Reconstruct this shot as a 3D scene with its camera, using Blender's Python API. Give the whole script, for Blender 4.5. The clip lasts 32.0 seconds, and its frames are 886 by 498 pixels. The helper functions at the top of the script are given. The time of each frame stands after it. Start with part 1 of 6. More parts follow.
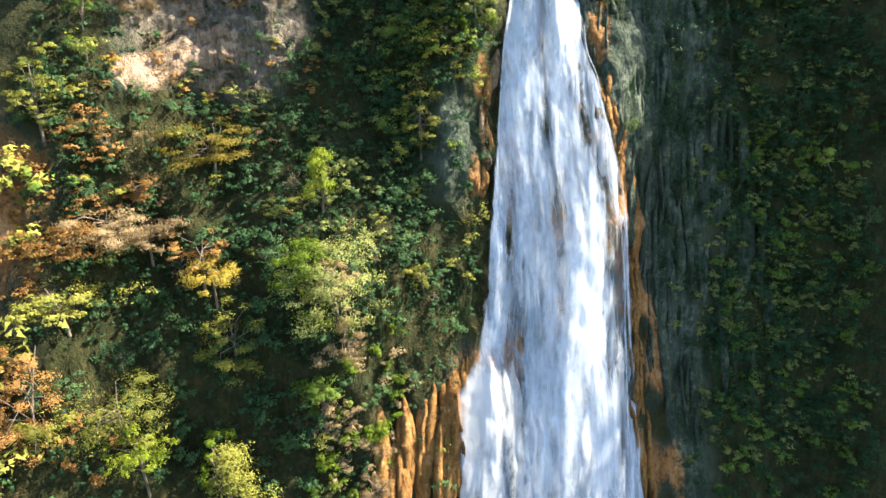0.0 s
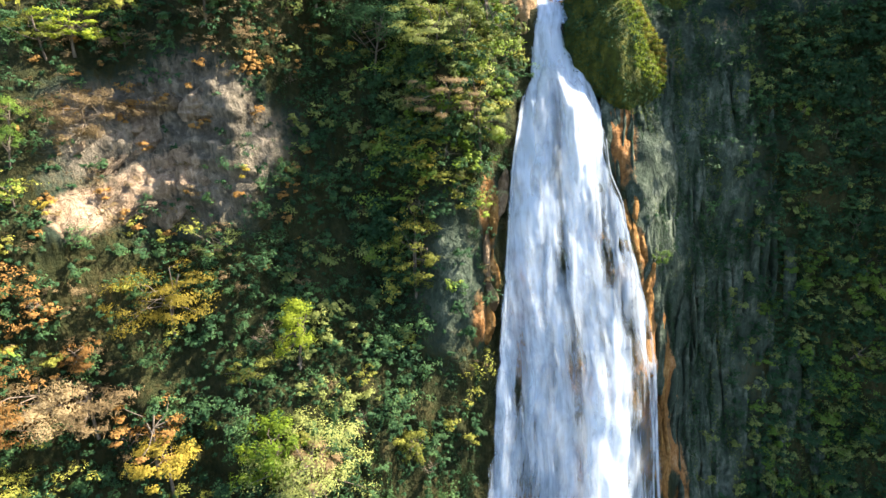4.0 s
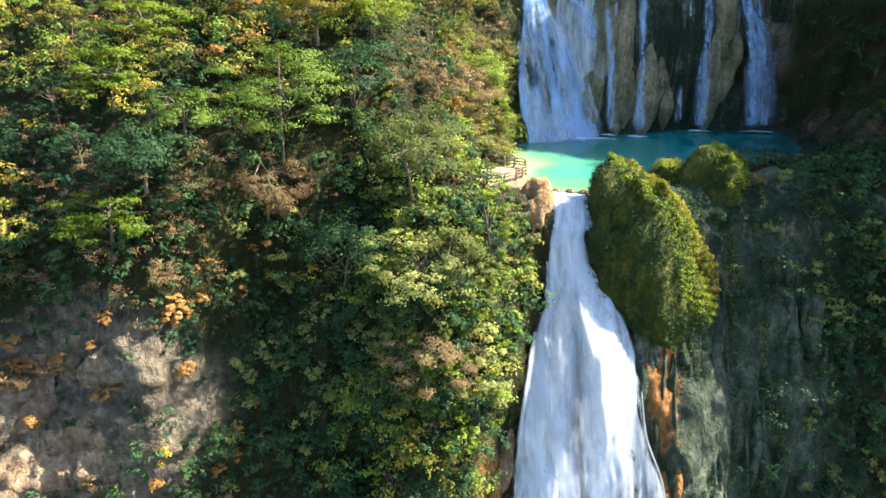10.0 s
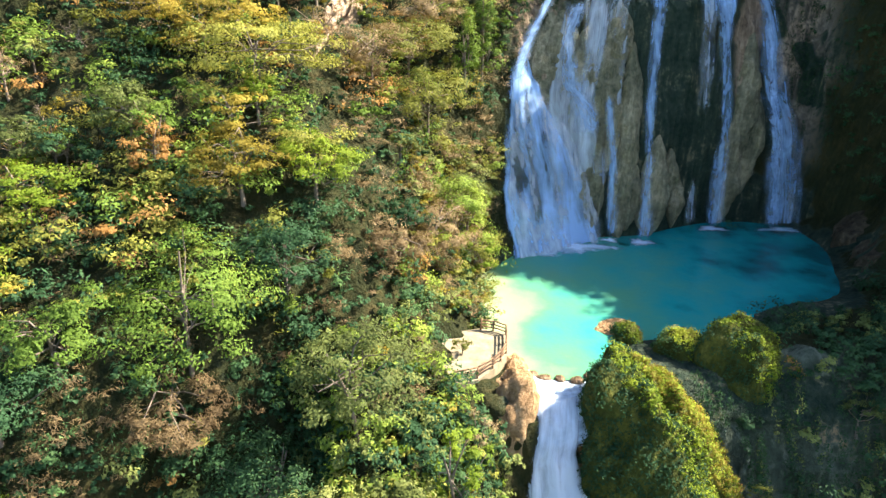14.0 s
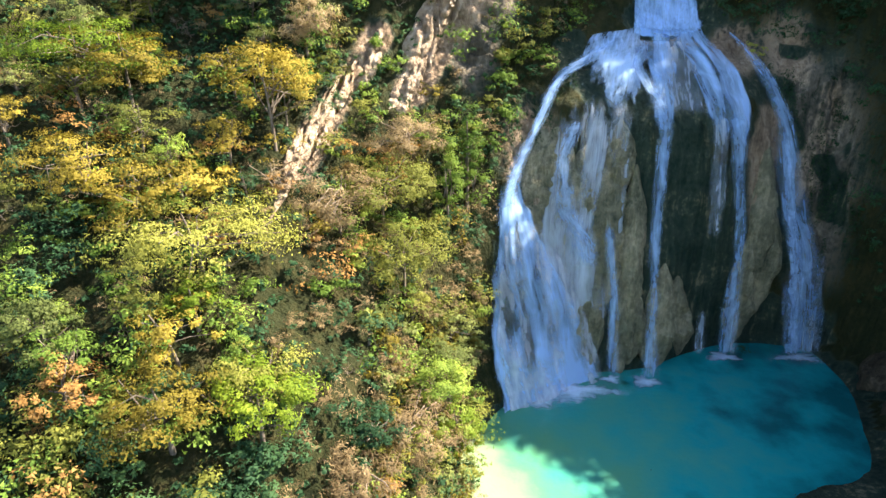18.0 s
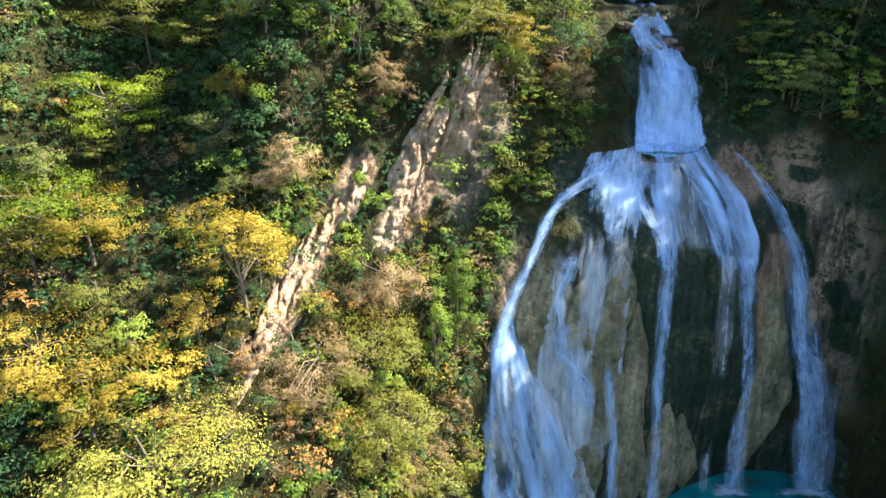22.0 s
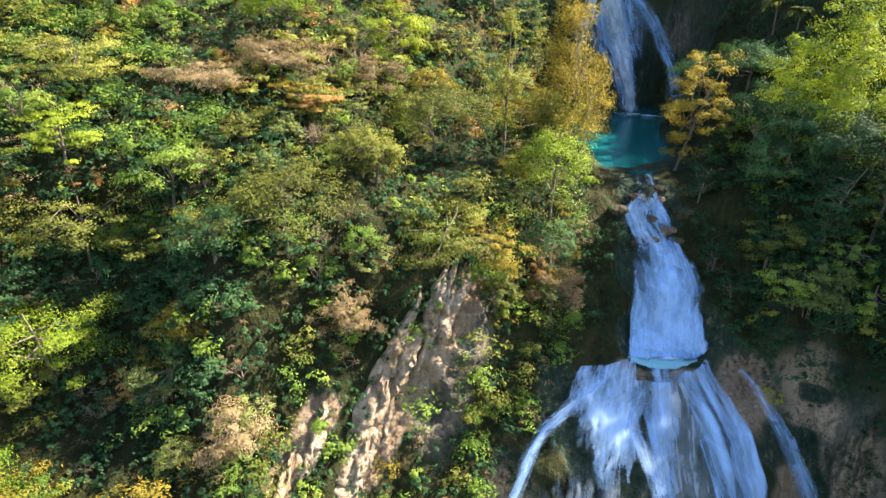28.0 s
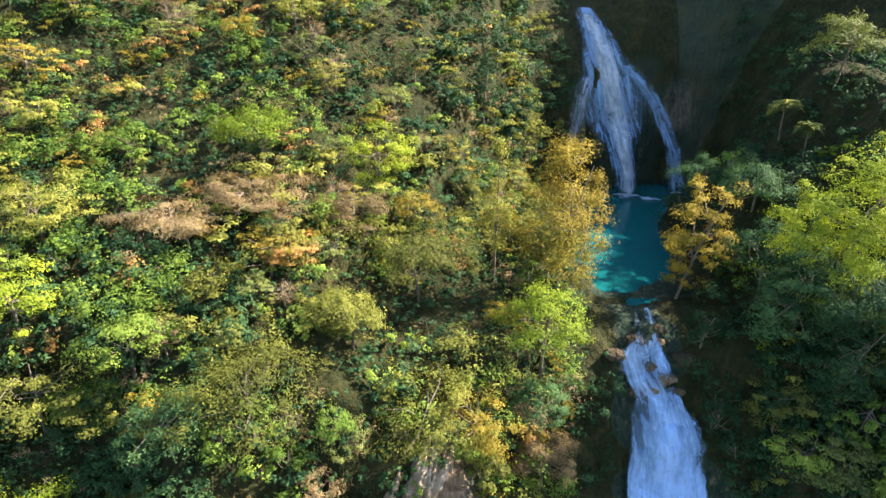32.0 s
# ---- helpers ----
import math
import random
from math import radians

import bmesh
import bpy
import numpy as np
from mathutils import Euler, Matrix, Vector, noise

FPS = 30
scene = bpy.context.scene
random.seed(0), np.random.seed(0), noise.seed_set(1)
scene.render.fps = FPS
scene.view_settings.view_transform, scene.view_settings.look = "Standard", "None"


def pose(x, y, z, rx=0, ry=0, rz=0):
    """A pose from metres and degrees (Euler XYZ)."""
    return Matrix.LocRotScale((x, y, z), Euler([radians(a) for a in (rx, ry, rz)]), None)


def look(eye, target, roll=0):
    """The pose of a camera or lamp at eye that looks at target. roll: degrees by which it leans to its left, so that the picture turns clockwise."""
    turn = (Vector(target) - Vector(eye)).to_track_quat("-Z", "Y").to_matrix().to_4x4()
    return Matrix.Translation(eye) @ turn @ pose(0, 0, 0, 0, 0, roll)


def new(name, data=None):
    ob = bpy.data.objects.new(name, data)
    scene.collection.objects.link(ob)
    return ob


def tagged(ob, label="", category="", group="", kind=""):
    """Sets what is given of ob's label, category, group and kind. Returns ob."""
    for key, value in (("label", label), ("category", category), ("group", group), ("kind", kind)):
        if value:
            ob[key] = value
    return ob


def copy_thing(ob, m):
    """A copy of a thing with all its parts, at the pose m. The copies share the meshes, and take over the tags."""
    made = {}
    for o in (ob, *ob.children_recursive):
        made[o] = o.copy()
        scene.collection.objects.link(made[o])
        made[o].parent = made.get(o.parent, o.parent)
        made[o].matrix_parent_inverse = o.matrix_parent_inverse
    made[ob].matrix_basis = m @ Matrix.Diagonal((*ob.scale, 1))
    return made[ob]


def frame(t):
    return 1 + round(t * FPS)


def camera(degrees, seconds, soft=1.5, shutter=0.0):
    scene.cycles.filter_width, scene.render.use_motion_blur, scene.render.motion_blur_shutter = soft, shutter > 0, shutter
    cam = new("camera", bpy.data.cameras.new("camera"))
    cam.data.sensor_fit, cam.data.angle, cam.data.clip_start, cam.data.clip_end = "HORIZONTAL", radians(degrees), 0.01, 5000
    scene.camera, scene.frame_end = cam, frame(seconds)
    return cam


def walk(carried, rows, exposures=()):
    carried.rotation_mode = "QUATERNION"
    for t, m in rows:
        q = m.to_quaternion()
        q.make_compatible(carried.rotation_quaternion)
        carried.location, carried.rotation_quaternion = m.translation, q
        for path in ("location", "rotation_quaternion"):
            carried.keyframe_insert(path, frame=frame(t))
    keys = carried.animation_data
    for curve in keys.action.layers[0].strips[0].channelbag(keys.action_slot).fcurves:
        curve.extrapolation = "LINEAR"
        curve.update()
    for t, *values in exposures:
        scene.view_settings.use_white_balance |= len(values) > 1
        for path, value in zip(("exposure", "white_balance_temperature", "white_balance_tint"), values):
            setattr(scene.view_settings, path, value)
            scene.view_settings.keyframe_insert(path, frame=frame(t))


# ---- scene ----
cam = camera(73.1, 32.0)
METRES, EYE, TILT, LEAN, TURN = 160.0, 80.0, -21.0, 0.0, 0.0
ROWS = [
    (0.0, 0.0, 0.0, 0.0, 0.0, 0.0, 0.0),
    (0.5, 0.0008, 0.0099, 0.0155, 0.06, -0.04, -0.02),
    (1.0, 0.0012, 0.0199, 0.0309, 0.1, -0.06, -0.03),
    (1.5, 0.0009, 0.0299, 0.0464, 0.06, -0.09, -0.05),
    (2.0, 0.0015, 0.0399, 0.0618, 0.1, -0.12, -0.07),
    (2.5, 0.0013, 0.0498, 0.077, 0.07, -0.12, -0.07),
    (3.0, 0.0019, 0.0596, 0.0924, 0.12, -0.17, -0.1),
    (3.5, 0.0018, 0.0693, 0.1073, 0.1, -0.14, -0.12),
    (5.5, 0.0025, 0.1059, 0.1667, 0.18, -0.26, -0.26),
    (6.0, 0.0026, 0.1145, 0.1811, 0.18, -0.26, -0.34),
    (6.5, 0.0024, 0.1229, 0.1956, 0.13, -0.31, -0.41),
    (7.0, 0.0029, 0.1314, 0.2098, 0.18, -0.33, -0.48),
    (7.5, 0.0029, 0.1401, 0.2241, 0.15, -0.34, -0.6),
    (8.0, 0.0034, 0.149, 0.2384, 0.15, -0.35, -0.74),
    (8.5, 0.0041, 0.1583, 0.2533, 0.15, -0.41, -0.88),
    (9.0, 0.005, 0.1678, 0.2676, 0.14, -0.37, -0.96),
    (9.5, 0.0062, 0.1776, 0.2819, 0.11, -0.31, -1.0),
    (10.0, 0.0078, 0.1876, 0.2966, 0.11, -0.28, -1.03),
    (10.5, 0.0099, 0.1975, 0.3112, 0.13, -0.22, -1.09),
    (11.0, 0.0119, 0.2076, 0.3255, 0.12, -0.49, -1.11),
    (11.5, 0.0142, 0.2177, 0.3407, 0.1, -0.87, -1.14),
    (12.0, 0.0166, 0.2279, 0.3556, 0.1, -1.08, -1.16),
    (12.5, 0.0192, 0.238, 0.3708, 0.09, -1.28, -1.21),
    (13.0, 0.0217, 0.2482, 0.386, 0.06, -1.48, -1.27),
    (13.5, 0.0249, 0.2585, 0.4012, 0.11, -1.64, -1.3),
    (14.0, 0.0277, 0.2686, 0.4168, 0.14, -1.68, -1.25),
    (14.5, 0.0301, 0.2781, 0.4322, 0.15, -1.71, -1.18),
    (16.5, 0.0372, 0.3075, 0.4885, 0.29, -1.75, -0.91),
    (17.0, 0.0384, 0.3131, 0.5019, 0.29, -1.77, -0.91),
    (17.5, 0.0395, 0.3185, 0.5146, 0.28, -1.72, -0.88),
    (18.0, 0.0404, 0.3233, 0.5277, 0.25, -1.72, -0.89),
    (18.5, 0.0411, 0.3278, 0.5405, 0.23, -1.72, -0.89),
    (19.0, 0.0419, 0.332, 0.553, 0.22, -1.7, -0.86),
    (19.5, 0.0427, 0.336, 0.5653, 0.23, -1.65, -0.88),
    (20.0, 0.0434, 0.3398, 0.5777, 0.21, -1.63, -0.85),
    (20.5, 0.0443, 0.3435, 0.59, 0.23, -1.59, -0.87),
    (21.0, 0.0448, 0.3472, 0.6028, 0.19, -1.62, -0.89),
    (21.5, 0.0461, 0.3509, 0.6153, 0.24, -1.61, -0.92),
    (22.0, 0.047, 0.3547, 0.6282, 0.24, -1.65, -1.0),
    (22.5, 0.0481, 0.3587, 0.641, 0.22, -1.65, -1.05),
    (23.0, 0.0491, 0.3627, 0.6541, 0.2, -1.68, -1.11),
    (23.5, 0.0507, 0.3667, 0.6671, 0.23, -1.69, -1.15),
    (24.0, 0.0522, 0.3708, 0.6804, 0.24, -1.73, -1.18),
    (24.5, 0.0529, 0.3748, 0.6937, 0.17, -1.79, -1.2),
    (25.0, 0.0543, 0.379, 0.7057, 0.2, -1.66, -1.17),
    (25.5, 0.0557, 0.3829, 0.7192, 0.2, -1.74, -1.19),
    (27.5, 0.0606, 0.3992, 0.7708, 0.22, -1.74, -1.21),
    (28.0, 0.0617, 0.4032, 0.7835, 0.21, -1.71, -1.22),
    (28.5, 0.063, 0.4071, 0.7964, 0.23, -1.71, -1.21),
    (29.0, 0.0642, 0.411, 0.8092, 0.23, -1.69, -1.21),
    (29.5, 0.0656, 0.4151, 0.822, 0.26, -1.67, -1.19),
    (30.0, 0.0665, 0.4191, 0.8348, 0.25, -1.64, -1.18),
    (30.5, 0.0676, 0.4232, 0.8476, 0.25, -1.6, -1.17),
    (31.0, 0.0689, 0.4272, 0.861, 0.26, -1.65, -1.21),
    (31.5, 0.0703, 0.4318, 0.8736, 0.31, -1.57, -1.19),
    (32.0, 0.0714, 0.4361, 0.8869, 0.3, -1.57, -1.19),
]
walk(cam, [(t, pose(0, 0, EYE, TILT, LEAN, TURN) @ pose(METRES * x, METRES * y, METRES * z, 90 + pitch, roll, yaw)) for t, x, y, z, yaw, pitch, roll in ROWS])

# ---- sky, sun and exposure ----
SUN = Vector((0.69, 0.20, 0.69)).normalized()
world = bpy.data.worlds.new("sky")
scene.world = world
world.use_nodes = True
sky = world.node_tree.nodes.new("ShaderNodeTexSky")
sky.sky_type, sky.sun_disc = "NISHITA", False
sky.sun_elevation, sky.sun_rotation = math.asin(SUN.z), math.atan2(SUN.x, SUN.y)
world.node_tree.links.new(sky.outputs[0], world.node_tree.nodes["Background"].inputs[0])
world.node_tree.nodes["Background"].inputs[1].default_value = 0.086
sun = new("sun", bpy.data.lights.new("sun", "SUN"))
sun.data.energy, sun.data.angle, sun.data.color = 5.0, radians(0.55), (1.0, 0.89, 0.745)
sun.matrix_world = look((60, 60, 300), Vector((60, 60, 300)) - SUN)
scene.view_settings.exposure = 2.45


# ---- materials ----
def material(name):
    m = bpy.data.materials.new(name)
    m.use_nodes = True
    t = m.node_tree
    return m, t, t.nodes["Principled BSDF"], t.nodes["Material Output"]


def node(t, kind, **values):
    n = t.nodes.new("ShaderNode" + kind)
    for key, value in values.items():
        if key in n.inputs:
            n.inputs[key].default_value = value
    return n


def ramp(t, source, *stops):
    n = t.nodes.new("ShaderNodeValToRGB")
    e = n.color_ramp.elements
    while len(e) < len(stops):
        e.new(0.5)
    for k, (at, c) in enumerate(stops):
        e[k].position, e[k].color = at, (*c, 1) if len(c) == 3 else c
    t.links.new(source, n.inputs[0])
    return n.outputs[0]


def grain(t, scale, detail=6.0, rough_=0.6, stretch=None, source="Object"):
    c = t.nodes.new("ShaderNodeTexCoord")
    n = node(t, "TexNoise", Scale=scale, Detail=detail, Roughness=rough_)
    out = c.outputs[source]
    if stretch:
        mp = node(t, "Mapping", Scale=stretch)
        t.links.new(out, mp.inputs[0])
        out = mp.outputs[0]
    t.links.new(out, n.inputs["Vector"])
    return n.outputs[0]


def mixed(t, fac, a, b, kind="MIX"):
    n = t.nodes.new("ShaderNodeMix")
    n.data_type, n.blend_type = "RGBA", kind
    for k, v in ((0, fac), (6, a), (7, b)):
        if isinstance(v, (int, float)):
            n.inputs[k].default_value = v
        elif isinstance(v, tuple):
            n.inputs[k].default_value = (*v, 1)
        else:
            t.links.new(v, n.inputs[k])
    return n.outputs[2]


def maths(t, kind, a, b=0.0):
    n = t.nodes.new("ShaderNodeMath")
    n.operation = kind
    for k, v in ((0, a), (1, b)):
        if isinstance(v, (int, float)):
            n.inputs[k].default_value = v
        else:
            t.links.new(v, n.inputs[k])
    return n.outputs[0]


def bumped(t, bsdf, height, strength=0.5, distance=0.2):
    n = node(t, "Bump", Strength=strength, Distance=distance)
    t.links.new(height, n.inputs["Height"])
    t.links.new(n.outputs[0], bsdf.inputs["Normal"])


def leaf_material(name, dark, mid, light, gloss=0.6, through_=0.32):
    """Leaves: each one its own tone, each bush and each plant its own shift."""
    m, t, bsdf, out = material(name)
    geo, obj = t.nodes.new("ShaderNodeNewGeometry"), t.nodes.new("ShaderNodeObjectInfo")
    patch = node(t, "TexNoise", Scale=0.22, Detail=3.0)
    t.links.new(geo.outputs["Position"], patch.inputs["Vector"])
    v = maths(t, "MULTIPLY", geo.outputs["Random Per Island"], 0.17)
    v = maths(t, "ADD", v, maths(t, "MULTIPLY", maths(t, "SUBTRACT", patch.outputs[0], -0.1), 0.6))
    v = maths(t, "ADD", v, maths(t, "MULTIPLY", maths(t, "SUBTRACT", obj.outputs["Random"], 0.5), 0.42))
    col = ramp(t, v, (0.08, dark), (0.45, mid), (0.88, light))
    t.links.new(col, bsdf.inputs["Base Color"])
    bsdf.inputs["Roughness"].default_value = gloss
    bsdf.inputs["Specular IOR Level"].default_value = 0.08
    trans = t.nodes.new("ShaderNodeBsdfTranslucent")
    t.links.new(mixed(t, 1.0, col, (1.0, 1.0, 0.65), "MULTIPLY"), trans.inputs[0])
    mix = node(t, "MixShader", Fac=through_)
    t.links.new(bsdf.outputs[0], mix.inputs[1])
    t.links.new(trans.outputs[0], mix.inputs[2])
    t.links.new(mix.outputs[0], out.inputs[0])
    return m


LEAF = {
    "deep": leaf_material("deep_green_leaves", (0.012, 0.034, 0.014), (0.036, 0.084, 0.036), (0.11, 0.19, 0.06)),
    "fresh": leaf_material("fresh_green_leaves", (0.028, 0.062, 0.012), (0.115, 0.185, 0.03), (0.35, 0.42, 0.07)),
    "olive": leaf_material("olive_leaves", (0.04, 0.05, 0.014), (0.158, 0.168, 0.032), (0.42, 0.4, 0.08)),
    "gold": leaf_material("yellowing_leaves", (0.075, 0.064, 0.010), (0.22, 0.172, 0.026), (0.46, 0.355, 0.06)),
    "rust": leaf_material("rusty_dry_leaves", (0.085, 0.046, 0.014), (0.26, 0.14, 0.042), (0.48, 0.28, 0.095)),
    "dry": leaf_material("dry_brown_twigs_and_leaves", (0.06, 0.042, 0.022), (0.21, 0.15, 0.075), (0.46, 0.35, 0.19)),
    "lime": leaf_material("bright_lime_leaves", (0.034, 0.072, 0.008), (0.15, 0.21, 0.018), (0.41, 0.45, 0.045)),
    "pale": leaf_material("silvery_green_leaves", (0.042, 0.058, 0.018), (0.145, 0.175, 0.05), (0.39, 0.41, 0.13)),
}


def bark_material(name, a, b):
    m, t, bsdf, _ = material(name)
    g = grain(t, 3.0, stretch=(1, 1, 0.2))
    t.links.new(ramp(t, g, (0.3, a), (0.7, b)), bsdf.inputs["Base Color"])
    bsdf.inputs["Roughness"].default_value = 0.9
    bumped(t, bsdf, g, 0.6, 0.05)
    return m


BARK = bark_material("grey_brown_bark", (0.06, 0.045, 0.03), (0.2, 0.16, 0.12))
TWIG = bark_material("bare_grey_twigs", (0.1, 0.075, 0.05), (0.26, 0.2, 0.145))


def rock_material(name, with_masks=False, tones=((0.016, 0.026, 0.016), (0.05, 0.068, 0.046), (0.16, 0.182, 0.135))):
    m, t, bsdf, _ = material(name)
    big, fine = grain(t, 0.22, 5), grain(t, 1.6, 8, 0.65)
    streak = grain(t, 1.0, 8, 0.68, stretch=(1.5, 1.5, 0.09))
    v = maths(t, "ADD", maths(t, "MULTIPLY", big, 0.4), maths(t, "MULTIPLY", fine, 0.3))
    v = maths(t, "ADD", v, maths(t, "MULTIPLY", streak, 0.42))
    v = maths(t, "SUBTRACT", v, 0.06)
    col = ramp(t, v, (0.34, tones[0]), (0.5, tones[1]), (0.66, tones[2]))
    if with_masks:
        def mask(attr, lo, hi):
            a = t.nodes.new("ShaderNodeAttribute")
            a.attribute_name = attr
            w = maths(t, "ADD", a.outputs["Fac"], maths(t, "MULTIPLY", maths(t, "SUBTRACT", v, 0.5), 1.6))
            return ramp(t, w, (lo, (0, 0, 0)), (hi, (1, 1, 1)))
        warm = ramp(t, v, (0.34, (0.09, 0.04, 0.015)), (0.5, (0.27, 0.125, 0.04)), (0.64, (0.45, 0.28, 0.14)))
        pale = ramp(t, v, (0.36, (0.09, 0.06, 0.04)), (0.5, (0.28, 0.198, 0.128)), (0.64, (0.51, 0.385, 0.265)))
        tufa = ramp(t, v, (0.4, (0.010, 0.024, 0.016)), (0.54, (0.036, 0.052, 0.034)), (0.68, (0.26, 0.22, 0.13)))
        # soil kept near black, so that gaps between plants look shaded
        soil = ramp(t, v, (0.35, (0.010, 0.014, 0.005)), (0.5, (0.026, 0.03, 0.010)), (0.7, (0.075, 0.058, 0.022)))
        tan = ramp(t, v, (0.36, (0.04, 0.036, 0.028)), (0.5, (0.13, 0.112, 0.082)), (0.66, (0.35, 0.285, 0.21)))
        col = mixed(t, mask("tan", 0.4, 0.6), col, tan)
        col = mixed(t, mask("warm", 0.4, 0.6), col, warm)
        col = mixed(t, mask("pale", 0.4, 0.6), col, pale)
        col = mixed(t, mask("tufa", 0.4, 0.6), col, tufa)
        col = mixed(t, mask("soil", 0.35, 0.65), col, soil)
    t.links.new(col, bsdf.inputs["Base Color"])
    bsdf.inputs["Roughness"].default_value = 0.85
    bsdf.inputs["Specular IOR Level"].default_value = 0.12
    bumped(t, bsdf, maths(t, "ADD", fine, streak), 0.9, 0.7)
    return m


GROUND = rock_material("cliff_and_forest_floor", True)
MOSSY = rock_material("mossy_tufa", tones=((0.018, 0.026, 0.005), (0.06, 0.07, 0.012), (0.18, 0.165, 0.03)))
STONE = rock_material("wet_brown_stone", tones=((0.05, 0.035, 0.02), (0.18, 0.12, 0.07), (0.4, 0.3, 0.2)))
BANK_TAN = rock_material("sunlit_tan_bank_rock", tones=((0.09, 0.05, 0.022), (0.32, 0.2, 0.1), (0.52, 0.37, 0.21)))


def water_material(name, sand, shallow, deep):
    """Milky turquoise lime water with small ripples; the pale bed shows through where it is shallow."""
    m, t, bsdf, _ = material(name)
    g = grain(t, 0.16, 5, 0.55)
    a = t.nodes.new("ShaderNodeAttribute")
    a.attribute_name = "shelf"
    w = maths(t, "ADD", a.outputs["Fac"], maths(t, "MULTIPLY", maths(t, "SUBTRACT", g, 0.5), 0.6))
    t.links.new(ramp(t, w, (0.02, (0.005, 0.09, 0.095)), (0.16, deep), (0.5, shallow), (0.85, sand)), bsdf.inputs["Base Color"])
    bsdf.inputs["Roughness"].default_value = 0.1
    bsdf.inputs["IOR"].default_value = 1.33
    bumped(t, bsdf, grain(t, 1.6, 5, 0.65), 0.5, 0.1)
    return m


POOL = water_material("turquoise_pool_water", (0.31, 0.37, 0.18), (0.08, 0.235, 0.12), (0.008, 0.225, 0.225))

BASIN = water_material("aerated_basin_water", (0.4, 0.68, 0.68), (0.26, 0.58, 0.6), (0.16, 0.46, 0.5))


def fall_material(name, across, along, cover, colour=(0.64, 0.72, 0.82), soft=0.46):
    """Falling white water: wisps drawn out along the flow, soft puffs of spray, and gaps that let the rock through."""
    m, t, bsdf, out = material(name)
    uv = t.nodes.new("ShaderNodeUVMap")
    uv.uv_map = "flow"
    def streaks(a, b, detail, bend):
        mp = node(t, "Mapping", Scale=(a, b, 1))
        t.links.new(uv.outputs[0], mp.inputs[0])
        n = node(t, "TexNoise", Scale=1.0, Detail=detail, Roughness=0.62, Distortion=bend)
        t.links.new(mp.outputs[0], n.inputs["Vector"])
        return n.outputs[0]
    fine, broad, puff = streaks(across, along, 6.0, 0.6), streaks(across * 0.25, along * 0.5, 3.0, 0.5), streaks(across * 0.4, along * 2.2, 4.0, 1.2)
    edge = t.nodes.new("ShaderNodeAttribute")
    edge.attribute_name = "body"
    v = maths(t, "ADD", maths(t, "MULTIPLY", fine, 0.6), maths(t, "MULTIPLY", broad, 0.4))
    v = maths(t, "ADD", v, maths(t, "MULTIPLY", puff, 0.35))
    v = maths(t, "ADD", v, maths(t, "SUBTRACT", edge.outputs["Fac"], 1.02))
    alpha = ramp(t, v, (0.58 - cover * 0.32, (0, 0, 0)), (0.58 + soft - cover * 0.32, (1, 1, 1)))
    t.links.new(ramp(t, v, (0.35, (colour[0] * 0.72, colour[1] * 0.8, colour[2] * 0.88)), (0.75, colour)), bsdf.inputs["Base Color"])
    bsdf.inputs["Roughness"].default_value = 0.75
    bsdf.inputs["Specular IOR Level"].default_value = 0.2
    bumped(t, bsdf, v, 0.22, 0.5)
    clear = t.nodes.new("ShaderNodeBsdfTransparent")
    trans = t.nodes.new("ShaderNodeBsdfTranslucent")
    trans.inputs[0].default_value = (*colour, 1)
    body = node(t, "MixShader", Fac=0.38)
    t.links.new(bsdf.outputs[0], body.inputs[1])
    t.links.new(trans.outputs[0], body.inputs[2])
    mix = t.nodes.new("ShaderNodeMixShader")
    t.links.new(alpha, mix.inputs[0])
    t.links.new(clear.outputs[0], mix.inputs[1])
    t.links.new(body.outputs[0], mix.inputs[2])
    t.links.new(mix.outputs[0], out.inputs[0])
    return m


FALL = fall_material("white_falling_water", 1.5, 0.16, 0.4)
# STREAM and LACE carry the blue of sky-lit shade in their colour
STREAM = fall_material("shade_blue_falling_water", 1.6, 0.16, 0.46, (0.43, 0.66, 1.0))
PLUME = fall_material("bright_water_plume", 1.1, 0.2, 0.6, (0.72, 0.75, 0.78))
VEIL = fall_material("thin_water_veil", 1.8, 0.12, 0.16, (0.62, 0.7, 0.8))
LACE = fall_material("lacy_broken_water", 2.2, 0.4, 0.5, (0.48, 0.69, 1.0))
FOAM = fall_material("foaming_water", 0.9, 0.9, 0.9, (0.7, 0.82, 0.95))


# ---- the lie of the land ----
# Heights are counted from the first eye; EYE lifts them all.
PROFILES = {}


def station(x, *yz):
    """One cut through the valley at x: where it leaves the valley floor, then step by step up to the far ridge."""
    PROFILES[x] = yz


# floor end, low cliff, mid cliff, first lip, pool bed front, pool bed back, dome middle, dome brow, dome top, cascade, third pool front, third pool back, upper fall top, ridge
station(-150, (10, -80), (45, -30), (60, -8), (82, 14), (90, 22), (112, 38), (130, 50), (143, 61), (150, 66), (160, 74), (172, 82), (205, 100), (260, 135), (420, 230))
station(-46, (42, -80), (68, -34), (77, -12), (93, 12), (99, 19), (119, 33), (136, 48), (146, 60), (153, 66), (160, 72), (169, 78), (190, 92), (240, 124), (420, 220))
station(-26, (50, -80), (74, -34), (86, -8), (93, 12), (97, 20), (115, 34), (133, 47), (144, 58), (150, 63), (159, 70), (169, 77), (188, 88), (238, 118), (420, 215))
station(-13, (53, -80), (72, -36), (85, -8), (93, 12), (98, 21), (112, 33), (132, 43), (143, 54), (149, 61), (155, 69), (166, 76), (184, 87), (232, 114), (420, 210))
